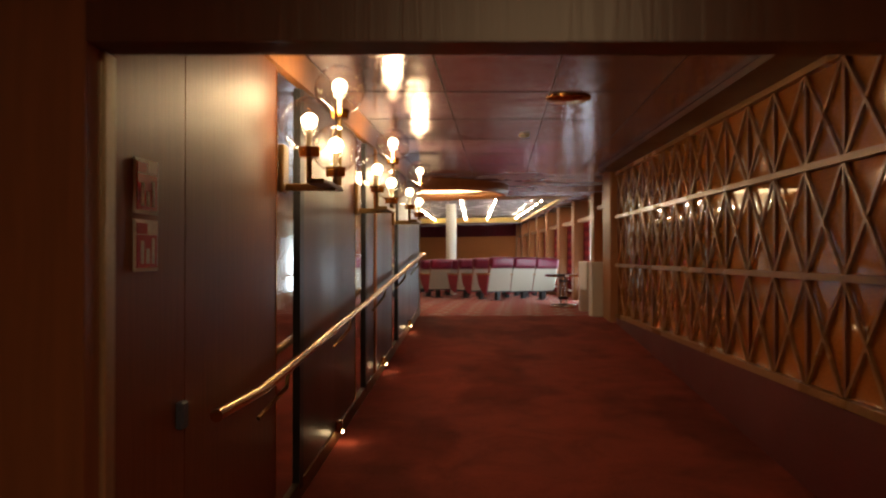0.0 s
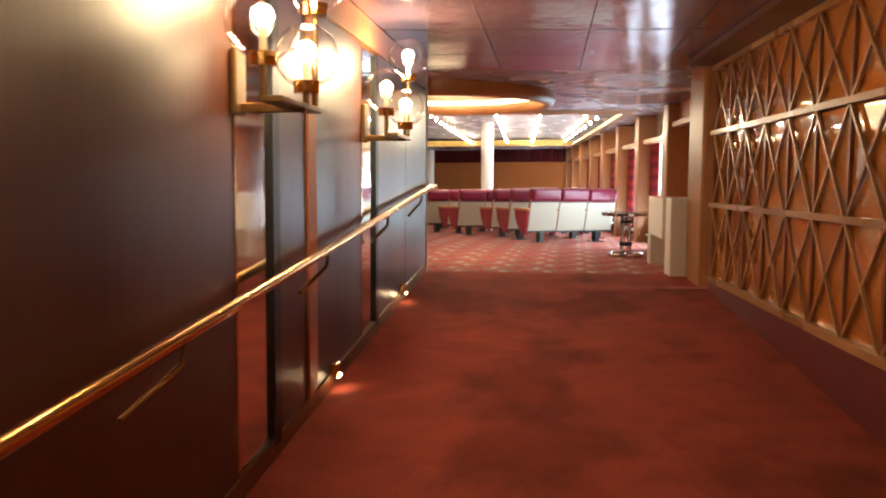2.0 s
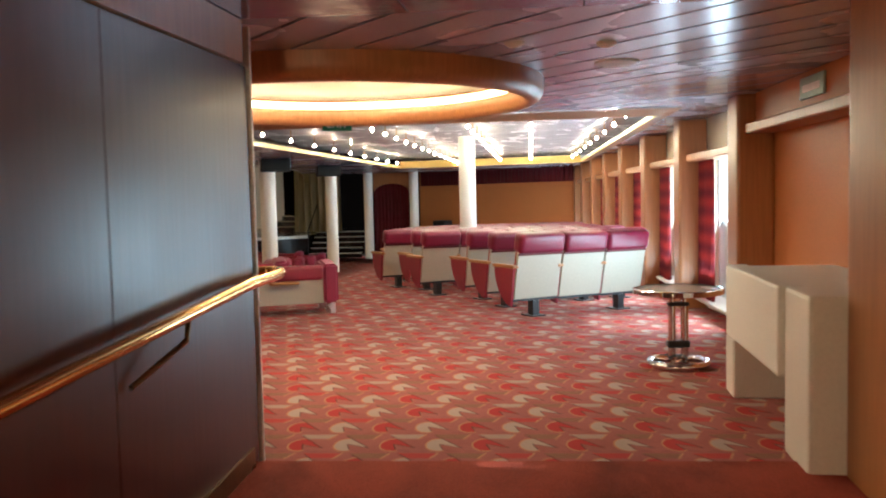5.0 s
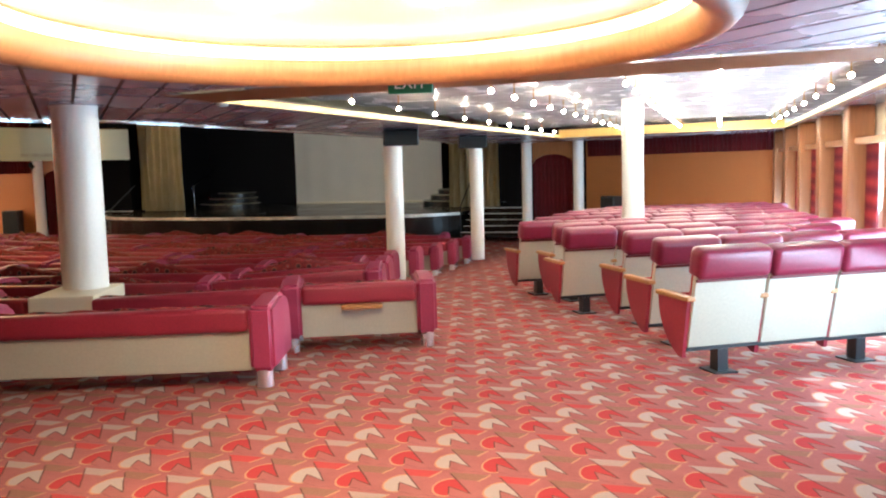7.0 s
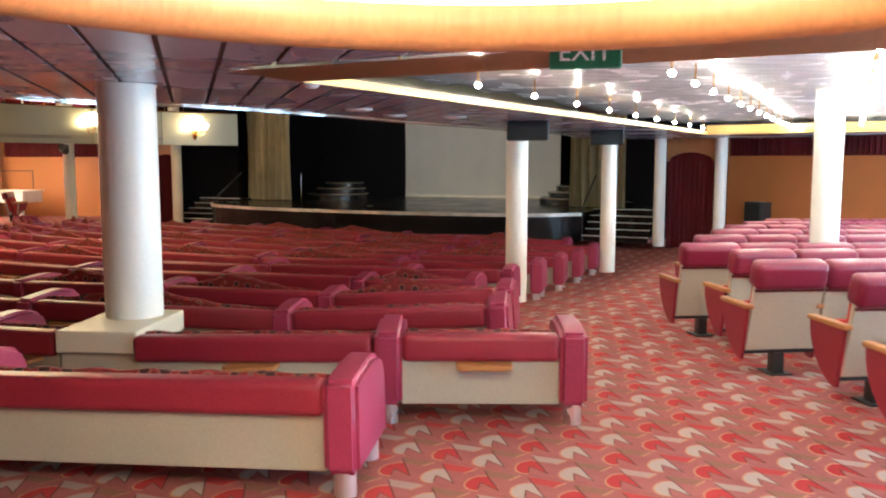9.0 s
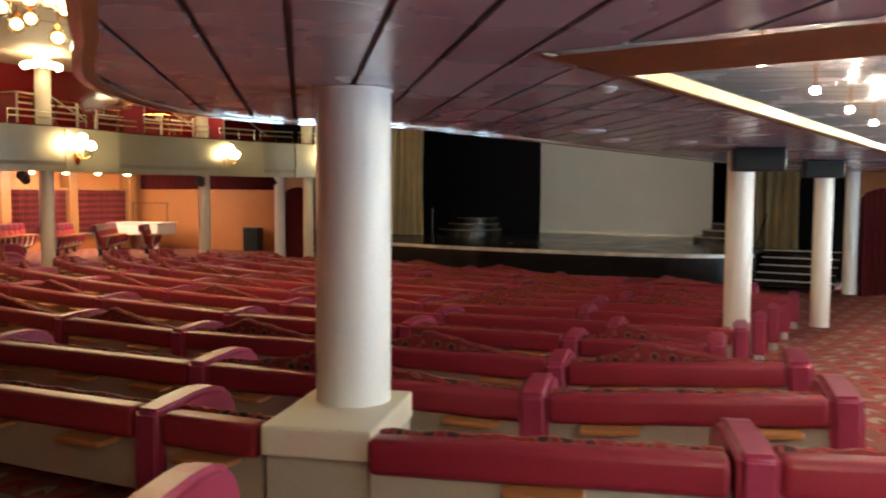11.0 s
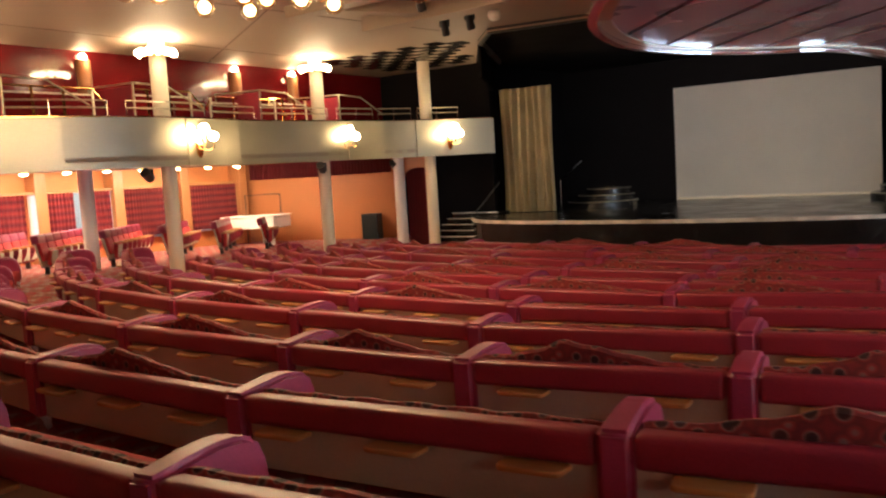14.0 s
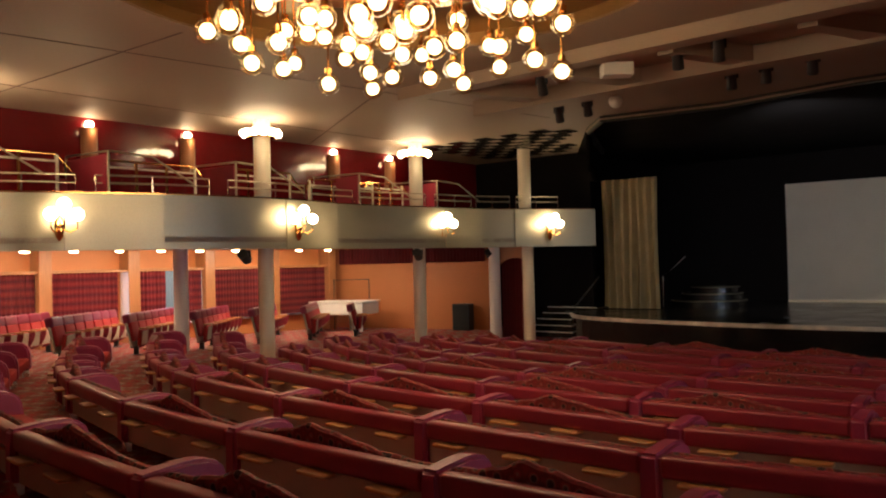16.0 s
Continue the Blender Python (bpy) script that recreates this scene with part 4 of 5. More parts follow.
# sconces on the balcony front
def front_sconce(x, y):
    s = thing("balcony_sconce", "brass three-armed sconce with glowing globes on the balcony front", "wall light", pose(x + 0.04, y, 3.1), "balcony sconces")
    part("plate", lathe([(0.01, -0.28), (0.07, -0.2), (0.09, 0.0), (0.05, 0.15), (0.01, 0.18)], 16), M_BRASS, s, "", True)
    for k, (dy, dz) in enumerate(((-0.24, 0.2), (0.0, 0.38), (0.24, 0.2))):
        part("arm", tube([(0.03, 0, -0.05), (0.12, dy * 0.6, -0.12), (0.2, dy, -0.05), (0.2, dy, dz - 0.12)], 0.016, 8), M_BRASS, s, "", True)
        part("globe", ball(0.2, dy, dz, 0.115, 16), M_SPOT, s, "glowing glass globe", True)
    point("front_sconce_light", x + 0.42, y, 3.4, 20, (1.0, 0.68, 0.34), 0.2)


for x, y in ((-20.7, 22.0), (-19.95, 26.9), (-20.05, 31.9), (-18.75, 35.1)):
    front_sconce(x, y)
# downlights under the port balcony
for y in np.arange(15.3, 33.5, 1.165):
    dl = thing("downlight", "round glowing downlight under the balcony", "ceiling light", pose(-25.5, y, DECK), "balcony downlights")
    part("housing", cyl(0, 0, -0.045, -0.002, 0.12, 20), M_BRASS, dl, "round brass housing")
    part("bulb", lathe([(0.11, -0.045), (0.1, -0.062), (0.06, -0.078), (0.01, -0.085)], 20), M_SPOT, dl, "glowing lens", True)
for y in (18, 22.0, 26.0, 30.0):
    area("balcony_downlight", pose(-24.3, y, 2.76, 0, 24, 0), 1.2, 3.4, 250, (1.0, 0.72, 0.42))
area("balcony_downlight", look((-23.0, 32.3, 2.74), (-23.5, 34.6, 1.3)), 2.4, 0.5, 45, (1.0, 0.72, 0.42))
for y, x in ((25.6, -20.2), (31.0, -20.2), (34.6, -20.6)):
    sl = thing("stage_spotlight", "small black spotlight clamped beneath the balcony edge", "spotlight", pose(x + 0.1, y, 2.5, 0, 0, 30), "balcony spotlights")
    part("body", cyl(0, 0, -0.16, 0.12, 0.11, 14), M_BLACK, sl).rotation_euler = (1.1, 0, 0)
    part("yoke", box(-0.14, 0.14, -0.012, 0.012, -0.02, 0.12), M_BLACK, sl)

# ---------------- main ceiling and chandelier ----------------
CH = (-12.1, 21.7)
CR = 3.3
circ = [(CH[0] + CR * math.cos(k * math.tau / 64), CH[1] + CR * math.sin(k * math.tau / 64)) for k in range(64)]
bm = sheet([[(-24, 7.8), (-2.0, 7.8), (-2.0, 31.6), (-9.75, 31.6), (-12.4, 32.1), (-15.1, 31.7), (-16.2, 33.0), (-19.0, 37.2), (-24, 37.2)], circ], TOP)
bmesh.ops.solidify(bm, geom=bm.faces[:], thickness=0.02)
structure(part("ceiling_hall", bm, M_HALLCEIL), "dusky beige hall ceiling with seams", "ceiling")
# Black colour stands in for the missing light on this ceiling.
structure(part("ceiling_stage", prism([(-2.0, 31.6), (-9.75, 31.6), (-12.4, 32.1), (-15.1, 31.7), (-16.2, 33.0), (-19.0, 37.2), (-19.0, 44), (-2.0, 44)], TOP + 0.03, TOP + 0.1), M_DRAPE_DARK), "ceiling over the stage, black in place of unlit dark", "ceiling")
structure(part("ceiling_recess", lathe([(CR, TOP - 0.01), (CR, TOP + 0.18), (CR - 0.5, TOP + 0.24), (0.02, TOP + 0.25)], 64, CH), M_DULLBRASS, None, "", True), "round bronze recess in the ceiling", "ceiling")
ch = thing("chandelier", "large chandelier of many glowing glass globes under a round recess", "chandelier", pose(CH[0], CH[1], 0))
part("plate", cyl(0, 0, TOP + 0.17, TOP + 0.23, 1.9, 48), M_BRASS, ch)
rnd = random.Random(5)
g0 = st0 = None
for k in range(60):
    a = k * 2.39996
    r = 1.9 * math.sqrt((k + 0.5) / 50)
    z = TOP - 0.22 - 0.55 * (r / 1.75) ** 1.0 * 0.4 - rnd.uniform(0, 0.55)
    x, y = r * math.cos(a), r * math.sin(a)
    if g0 is None:
        g0 = part("globe", ball(0, 0, 0, 0.14, 18), M_GLASSWARM, ch, "clear glass globe", True)
        g0.visible_shadow = False
        b0 = part("bulb", ball(0, 0, 0, 0.085, 12), M_GLOBEBULB, ch, "glowing bulb", True)
        st0 = part("stem", cyl(0, 0, 0, 1, 0.012, 8), M_BRASS, ch, "brass stem")
        c0 = part("cap", cyl(0, 0, 0.125, 0.19, 0.045, 12), M_BRASS, ch, "brass cap")
        obs = (g0, b0, st0, c0)
    else:
        obs = (same_mesh("globe", g0, ch), same_mesh("bulb", b0, ch), same_mesh("stem", st0, ch), same_mesh("cap", c0, ch))
        obs[0].visible_shadow = False
    for o in (obs[0], obs[1], obs[3]):
        o.matrix_basis = Matrix.Translation((x, y, z))
    obs[2].matrix_basis = Matrix.Translation((x, y, z + 0.1)) @ Matrix.Diagonal((1, 1, TOP + 0.2 - z - 0.1, 1))
for a in range(3):
    point("chandelier_light", CH[0] + math.cos(a * 2.1), CH[1] + math.sin(a * 2.1), 4.55, 78, (1.0, 0.74, 0.42), 0.5)

# ---------------- stage ----------------
STZ = 0.77
front = [(-18.2, 35.3), (-17.2, 34.2), (-15.0, 33.5), (-11.5, 33.2), (-8.0, 33.5), (-6.4, 34.0), (-5.5, 34.8)]
FR = smooth_line(front, 5)
structure(part("stage_floor", prism(FR + [(-5.5, 36.0), (-4.5, 36.0), (-4.5, 43.0), (-18.3, 43.0)], 0.0, STZ), M_STAGE), "black polished stage floor", "stage")
bm = bmesh.new()
for a, b in zip(FR, FR[1:]):
    beam((a[0], a[1] - 0.02, STZ - 0.035), (b[0], b[1] - 0.02, STZ - 0.035), 0.05, 0.09, bm)
structure(part("stage_edge", bm, mat("worn_silver", (0.72, 0.67, 0.6), 0.38, 0.4, vary=0.42, scale=16, bscale=3)), "shiny metal strip along the stage front", "stage")
structure(part("wall_stage_back", box(-24, 1.0, 43.0, 43.2, 0, TOP + 0.2), M_DRAPE_DARK), "black stage back wall", "wall")
for sgn in (-1, 1):
    x0 = XM + sgn * 7.0
    structure(part("wall_stage_%s" % ("port" if sgn < 0 else "starboard"), box(*sorted((x0 - 0.1 * sgn, x0 + sgn * 5.6)), 36.9, 37.1, 0, TOP), M_DRAPE_DARK), "black drape beside the stage", "wall")
    gc = thing("stage_curtain", "gold-beige pleated stage curtain", "curtain", group="stage curtains")
    part("cloth", drape((XM + sgn * 6.65, 37.15), (XM + sgn * 4.95, 37.3), STZ + 0.02, 4.6, 7, 0.09, None, 0.03, 0.06), M_GOLDCURT, gc, "", True)
bm = bmesh.new()
hb = [(-2.0, 31.6), (-9.75, 31.6), (-12.4, 32.1), (-15.1, 31.7), (-16.2, 33.0), (-18.0, 36.9)]
for a, b2 in zip(hb, hb[1:]):
    wallseg(b2, a, -0.1, TOP - 0.14, TOP - 0.002, bm)
sh = structure(part("stage_header", bm, M_BLACK), "black border above the stage", "stage")
bm = bmesh.new()
for a, b2 in zip(hb, hb[1:]):
    wallseg(b2, a, 0.02, TOP - 0.1, TOP - 0.06, bm)
part("edge_strip", bm, M_HALLCEIL, sh, "pale strip along the border")
dr = thing("border_drape", "black gathered drape at the corner of the stage opening", "drape")
part("cloth", drape((-16.2, 33.1), (-18.2, 36.8), 4.55, TOP - 0.05, 12, 0.08), M_DRAPE_DARK, dr, "", True)
# Side walls added to keep the sky from showing past the curtains.
structure(part("wall_stage_side_port", box(-19.1, -18.9, 37.1, 43.0, 0, TOP + 0.1), M_DRAPE_DARK), "black wall added to close the stage side", "wall")
structure(part("wall_stage_side_starboard", box(-4.2, -4.0, 37.1, 43.0, 0, TOP + 0.1), M_DRAPE_DARK), "black wall added to close the stage side", "wall")
# Unseen wall, added to block the sky above the starboard balcony.
structure(part("wall_upper_starboard", box(-2.1, -1.9, 8.0, 37.0, SOFF + 0.69, TOP + 0.1), M_REDWALL), "dark red lacquered upper wall", "wall")
scr = thing("projection_screen", "large pale cloth screen hanging at the back of the stage", "screen")
part("cloth", drape((-14.4, 42.1), (-8.2, 42.1), STZ + 0.06, 4.48, 7, 0.012, None, 0.02, 0.02), M_SCREEN, scr, "", True)
part("hem_bar", box(-14.4, -8.2, 42.06, 42.13, STZ + 0.002, STZ + 0.07, 0.01), M_CREAM, scr)
# Added fill without a fixture, in mid-air, to brighten screen and curtains.
spot = new("stage_spot_lamp", bpy.data.lights.new("stage_spot_lamp", "SPOT"))
spot.data.energy, spot.data.spot_size, spot.data.spot_blend, spot.data.color, spot.data.shadow_soft_size = 800, radians(98), 1.0, (1.0, 0.86, 0.7), 0.1
spot.matrix_world = look((-11.4, 32.1, 4.75), (-11.9, 42.1, 2.9))
for sgn in (-1, 1):
    stp = thing("stage_steps", "curved black stage steps with pale edges", "steps", pose(XM + sgn * 4.45, 39.6, STZ))
    for k in range(3):
        part("step", cyl(0, 0.25 * k, 0.19 * k, 0.19 * (k + 1), 1.1 - 0.2 * k, 40), M_STAGE, stp)
        part("nosing", lathe([(1.105 - 0.2 * k, 0.19 * (k + 1) - 0.03), (1.112 - 0.2 * k, 0.19 * (k + 1) - 0.003), (1.09 - 0.2 * k, 0.19 * (k + 1) + 0.003)], 40, (0, 0.25 * k)), M_STEEL, stp, "dull metal nosing")
    part("hand_rail", tube([(-1.2 * sgn * -1, -0.6, 0.0), (-1.2 * sgn * -1, -0.6, 0.9), (-1.0 * sgn * -1, 0.6, 1.5)], 0.02, 8), M_CHROME, stp)
# side steps from the floor to the stage
for sgn in (-1, 1):
    stp = thing("side_steps", "dark carpeted side steps with white nosings up to the stage", "steps", pose(-4.55 if sgn > 0 else -18.9, 34.4 if sgn > 0 else 35.3, 0.05))
    for k in range(5):
        part("step", box(-0.85, 0.85, 0.3 * k, 1.9, 0.16 * k, 0.16 * (k + 1), 0.01), M_STAGE, stp)
        part("nosing", box(-0.85, 0.85, 0.3 * k - 0.015, 0.3 * k + 0.03, 0.16 * (k + 1) - 0.02, 0.16 * (k + 1) + 0.004), M_SHEER, stp, "white nosing")
    part("hand_rail", tube([(-0.85 * sgn, 0, 0), (-0.85 * sgn, 0, 0.9), (-0.85 * sgn, 1.4, 1.7)], 0.02, 8), M_BLACK, stp)
# arched doorways between pairs of columns
for k, (a, b2) in enumerate((((-20.25, 34.85), (-19.2, 34.9)), ((-3.2, 34.05), (-2.05, 33.75)))):
    ad = structure(part("door_%d" % (k + 1), drape(a, b2, 0.0, 2.42, 10, 0.035), M_VAL, None, "", True), "arched doorway hung with a dark red curtain", "door")
    bm = bmesh.new()
    n_ = 14
    av, bv = Vector(a), Vector(b2)
    for i in range(n_):
        u0, u1 = i / n_, (i + 1) / n_
        za, zb = (2.12 + 0.24 * math.sin(math.pi * u) ** 0.5 for u in (u0, u1))
        p0, p1 = av.lerp(bv, u0), av.lerp(bv, u1)
        bm.faces.new([bm.verts.new(q) for q in ((p0.x, p0.y - 0.1, za), (p1.x, p1.y - 0.1, zb), (p1.x, p1.y - 0.1, SOFF - 0.01), (p0.x, p0.y - 0.1, SOFF - 0.01))])
    bmesh.ops.remove_doubles(bm, verts=bm.verts[:], dist=0.001)
    bmesh.ops.solidify(bm, geom=bm.faces[:], thickness=0.05)
    part("arch", bm, M_OAK, ad, "brown arched head")

# speakers and clutter by the end walls
bx = thing("loudspeaker", "black loudspeaker box against the orange wall", "speaker", pose(-21.75, 34.85, 0.15, 0, 0, 16))
part("case", box(-0.28, 0.28, -0.2, 0.2, 0, 0.85, 0.02), M_BLACK, bx)
part("grille", box(-0.25, 0.25, -0.21, -0.2, 0.06, 0.8), M_GRILLE, bx, "dark cloth grille")
bx = thing("loudspeaker", "black loudspeaker box against the orange wall", "speaker", pose(-1.08, 34.1, 0.21, 0, 0, -35))
part("case", box(-0.24, 0.24, -0.2, 0.2, 0, 0.98, 0.02), M_BLACK, bx)
part("grille", box(-0.2, 0.2, -0.21, -0.2, 0.06, 0.93), M_GRILLE, bx, "dark cloth grille")
bar = thing("piano", "white grand piano with a long low body near the windows", "piano", pose(-24.75, 32.75, 0.1, 0, 0, 20))
part("case", box(-0.9, 0.9, -0.6, 0.6, 0.65, 1.02, 0.06, None, 3), M_WHITE, bar)
part("lid", box(-0.93, 0.93, -0.63, 0.63, 1.022, 1.06, 0.012), M_WHITE, bar)
for x, y in ((-0.75, -0.45), (0.75, -0.45), (0.0, 0.45)):
    part("leg", cyl(x, y, 0, 0.66, 0.06, 12, None, 0.08), M_WHITE, bar)
fr_ = thing("music_stand_frame", "thin black metal frame standing by the end wall", "frame", pose(-24.9, 33.2, 0.1, 0, 0, 50))
part("frame", tube([(-0.55, 0, 0), (-0.55, 0, 1.7), (0.55, 0, 1.7), (0.55, 0, 0.6)], 0.02, 8), M_BLACK, fr_)
part("foot", box(-0.65, 0.65, -0.25, 0.25, 0, 0.03, 0.005), M_BLACK, fr_)


# ---------------- benches ----------------
def bench(L, flaps, arms, hump):
    """One bench length: back towards -y, seat towards +y (the stage)."""
    b = thing("bench", "burgundy leather bench with beige back, wooden flaps and patterned cushion", "bench", group="theatre benches")
    h = L / 2
    part("back_panel", box(-h + 0.08, h - 0.08, 0.02, 0.06, 0.12, 0.42, 0.006), M_BEIGE, b, "beige laminate back panel")
    part("back_roll", box(-h + 0.085, h - 0.085, -0.03, 0.11, 0.395, 0.562, 0.04, None, 3), M_VINYL, b, "burgundy leather back roll", True)
    for x in [s * h for s, a in zip((-1, 1), arms) if a]:
        bm = bmesh.new()
        out = [(-0.04, 0.12), (-0.04, 0.572), (0.12, 0.59), (0.34, 0.608), (0.48, 0.595), (0.57, 0.555), (0.62, 0.48), (0.64, 0.36), (0.64, 0.12)]
        lo = [bm.verts.new((x - 0.085, y, z)) for y, z in out]
        hi = [bm.verts.new((x + 0.085, y, z)) for y, z in out]
        bm.faces.new(lo)
        bm.faces.new(hi[::-1])
        for i in range(len(out)):
            bm.faces.new((lo[i], hi[i], hi[(i + 1) % len(out)], lo[(i + 1) % len(out)]))
        bmesh.ops.recalc_face_normals(bm, faces=bm.faces)
        bmesh.ops.bevel(bm, geom=bm.edges[:], offset=0.03, segments=3, affect="EDGES")
        part("arm", bm, M_ARM, b, "rounded plum leather arm", True)
        for y in (0.035, 0.55):
            part("leg", cyl(x, y, 0, 0.125, 0.055, 18), M_LEG, b, "chrome leg", True)
    part("seat", box(-h + 0.09, h - 0.09, 0.16, 0.64, 0.16, 0.34, 0.05, None, 3), M_SEAT, b, "red cloth seat", True)
    bm = bmesh.new()
    n = 28
    prof_ = []
    for i in range(n + 1):
        u = i / n
        x = -h + 0.1 + (L - 0.2) * u
        q = abs(u - 0.42) * 2
        top = 0.565 + 0.012 * math.sin(u * 40) * 0.5
        if hump:
            top += 0.1 * math.exp(-(q / 0.5) ** 2) + 0.035 * math.exp(-((u - 0.36) / 0.07) ** 2)
        top -= 0.05 * max(0, q - 0.95)
        prof_.append([bm.verts.new((x, y, z)) for y, z in ((0.115, 0.3), (0.115, top - 0.02), (0.135, top), (0.175, top - 0.005), (0.21, top - 0.05), (0.25, 0.3))])
    for q, w in zip(prof_, prof_[1:]):
        for i in range(5):
            bm.faces.new((q[i], w[i], w[i + 1], q[i + 1]))
    bm.faces.new(prof_[0])
    bm.faces.new(prof_[-1][::-1])
    bmesh.ops.recalc_face_normals(bm, faces=bm.faces)
    part("back_cushion", bm, M_CUSH, b, "patterned dark red cushion", True)
    for i in range(flaps):
        x = -h + L * (i + 0.5) / flaps + 0.02
        c = 0.035
        bm = prism([(x - 0.17, 0.0), (x - 0.17, -0.14 + c), (x - 0.16, -0.14 + c * 0.3), (x - 0.17 + c, -0.14), (x + 0.17 - c, -0.14), (x + 0.16, -0.14 + c * 0.3), (x + 0.17, -0.14 + c), (x + 0.17, 0.0)], 0.366, 0.394)
        bmesh.ops.bevel(bm, geom=bm.edges[:], offset=0.006, segments=1, affect="EDGES")
        part("flap", bm, M_FLAP, b, "folded wooden table flap")
    return b


def row_y(k, x):
    return ROW0 + PITCH * k + row_dy(x) + ROW_SHIFT.get(k, 0.0)


ROW0, PITCH, NROW = 15.04, 1.448, 12
ROW_SHIFT = {0: 0.14, 2: -0.12, 3: -0.13}
benches = {}
rnd = random.Random(11)


def place_bench(k, xa, L, arms, flaps=3, hump=False):
    """A bench of row k whose right end is at xa; gives the x of its left end."""
    xb = xa - L
    for _ in range(6):
        d = math.hypot(xb - xa, row_y(k, xb) - row_y(k, xa))
        xb = xa - (xa - xb) * L / d
    ya, yb = row_y(k, xa), row_y(k, xb)
    xm_, ym_ = (xa + xb) / 2, (ya + yb) / 2
    m = pose(xm_, ym_, fz(xm_, ym_ + 0.3), 0, math.degrees(math.asin((fz(xb, yb + 0.3) - fz(xa, ya + 0.3)) / L)), math.degrees(math.atan2(ya - yb, xa - xb)))
    key = (L, flaps, arms, hump)
    if key not in benches:
        benches[key] = bench(*key)
        benches[key].matrix_basis = m
    else:
        copy_thing(benches[key], m)
    return xb


BOTH, LEFT = (True, True), (True, False)
place_bench(0, -1.87, 2.05, BOTH, 0)
x = place_bench(1, -1.2, 1.13, BOTH, 1)
place_bench(1, x, 1.73, (False, False), 1)
# right-hand ends of the rows and the lengths of their first benches; the rest follow in even lengths
RIGHT_END = {1: -4.32, 2: -2.02, 3: -2.42, 10: -4.6, 11: -6.6}
FIRST = {1: [(0.74, 1), (2.38, 3)], 2: [(1.68, 2), (2.42, 3)], 3: [(1.7, 2), (1.83, 2), (1.86, 2), (1.76, 2)], 4: [(1.3, 1), (1.72, 2)], 5: [(1.3, 1), (2.1, 3)], 6: [(2.1, 3)]}
LEFT_END = {6: -18.9, 7: -19.3, 8: -19.3, 9: -19.0, 10: -18.0, 11: -15.5}
for k in range(1, NROW):
    x, end = RIGHT_END.get(k, -3.3 - 0.08 * (k - 4)), k > 1
    for L, nf in FIRST.get(k, []):
        x = place_bench(k, x, L, BOTH if end else LEFT, nf, rnd.random() < 0.3)
        end = False
    while x > LEFT_END.get(k, -20.4):
        L, nf = (2.38, 3) if x > -15.2 else (0.98, 1)
        x = place_bench(k, x, L, BOTH if end else LEFT, nf, rnd.random() < 0.75)
        end = False


# ---------------- cinema seats along the sides ----------------
SW = 0.575          # the width of a seat


def cinema_seat(foot):
    s = thing("theatre_seat", "burgundy theatre seat with beige back and wooden armrest", "seat", group="side seats")
    bm = box(-0.279, 0.279, -0.02, 0.02, 0.0, 0.53, 0.006)
    p = part("back_panel", bm, M_BEIGE, s, "pale beige laminate back")
    p.matrix_basis = pose(0, 0.02, 0.2, 12)
    p = part("cushion", box(-0.25, 0.25, 0.022, 0.1, 0.1, 0.52, 0.03, None, 2), M_SEAT, s, "red padded cushion", True)
    p.matrix_basis = pose(0, 0.02, 0.2, 12)
    p = part("headrest", box(-0.285, 0.285, -0.065, 0.1, 0.5, 0.715, 0.055, None, 3), M_HEAD, s, "burgundy leather headrest", True)
    p.matrix_basis = pose(0, 0.02, 0.2, 12)
    p = part("stud_band", box(-0.278, 0.278, -0.034, -0.018, 0.482, 0.506, 0.004), M_SKIRT, s, "dark studded trim")
    p.matrix_basis = pose(0, 0.02, 0.2, 12)
    p = part("seat", box(-0.225, 0.225, 0.0, 0.09, 0.0, 0.34, 0.03, None, 2), M_SEAT, s, "red tipped-up seat", True)
    p.matrix_basis = pose(0, 0.12, 0.22, -6)
    q = part("underside", box(-0.21, 0.21, 0.092, 0.104, 0.02, 0.32, 0.004), M_BEIGE, s, "beige seat underside")
    q.matrix_basis = pose(0, 0.12, 0.22, -6)
    bm = bmesh.new()
    out = [(0.02, 0.125), (0.07, 0.13), (0.14, 0.165), (0.21, 0.22), (0.27, 0.29), (0.315, 0.37), (0.34, 0.45), (0.345, 0.53), (-0.05, 0.53)]
    lo = [bm.verts.new((-0.31, y, z)) for y, z in out]
    hi = [bm.verts.new((-0.281, y, z)) for y, z in out]
    bm.faces.new(lo)
    bm.faces.new(hi[::-1])
    for i in range(len(out)):
        bm.faces.new((lo[i], hi[i], hi[(i + 1) % len(out)], lo[(i + 1) % len(out)]))
    bmesh.ops.recalc_face_normals(bm, faces=bm.faces)
    part("side_panel", bm, M_VINYL, s, "burgundy leather side panel")
    part("armrest", box(-0.33, -0.262, -0.08, 0.36, 0.532, 0.568, 0.012, None, 2), M_FLAP, s, "wooden armrest")
    part("base_bar", box(-0.286, 0.286, 0.0, 0.06, 0.172, 0.196), M_BLACK, s, "black base bar")
    if foot:
        part("foot", box(-0.04, 0.04, 0.0, 0.1, 0.0, 0.17), M_BLACK, s, "black metal foot")
        part("foot_plate", box(-0.09, 0.09, -0.05, 0.16, 0.0, 0.012), M_BLACK, s)
    return s


seats = {True: cinema_seat(True), False: cinema_seat(False)}
seat_used = set()
FACE = 31
starts = [(0.91, 17.09), (0.61, 18.06), (0.31, 19.0), (-0.34, 19.65), (-0.58, 20.55), (-1.07, 21.05), (-1.1, 22.3), (-1.05, 23.5), (-1.0, 24.6), (-0.85, 25.7), (-0.6, 26.8)]
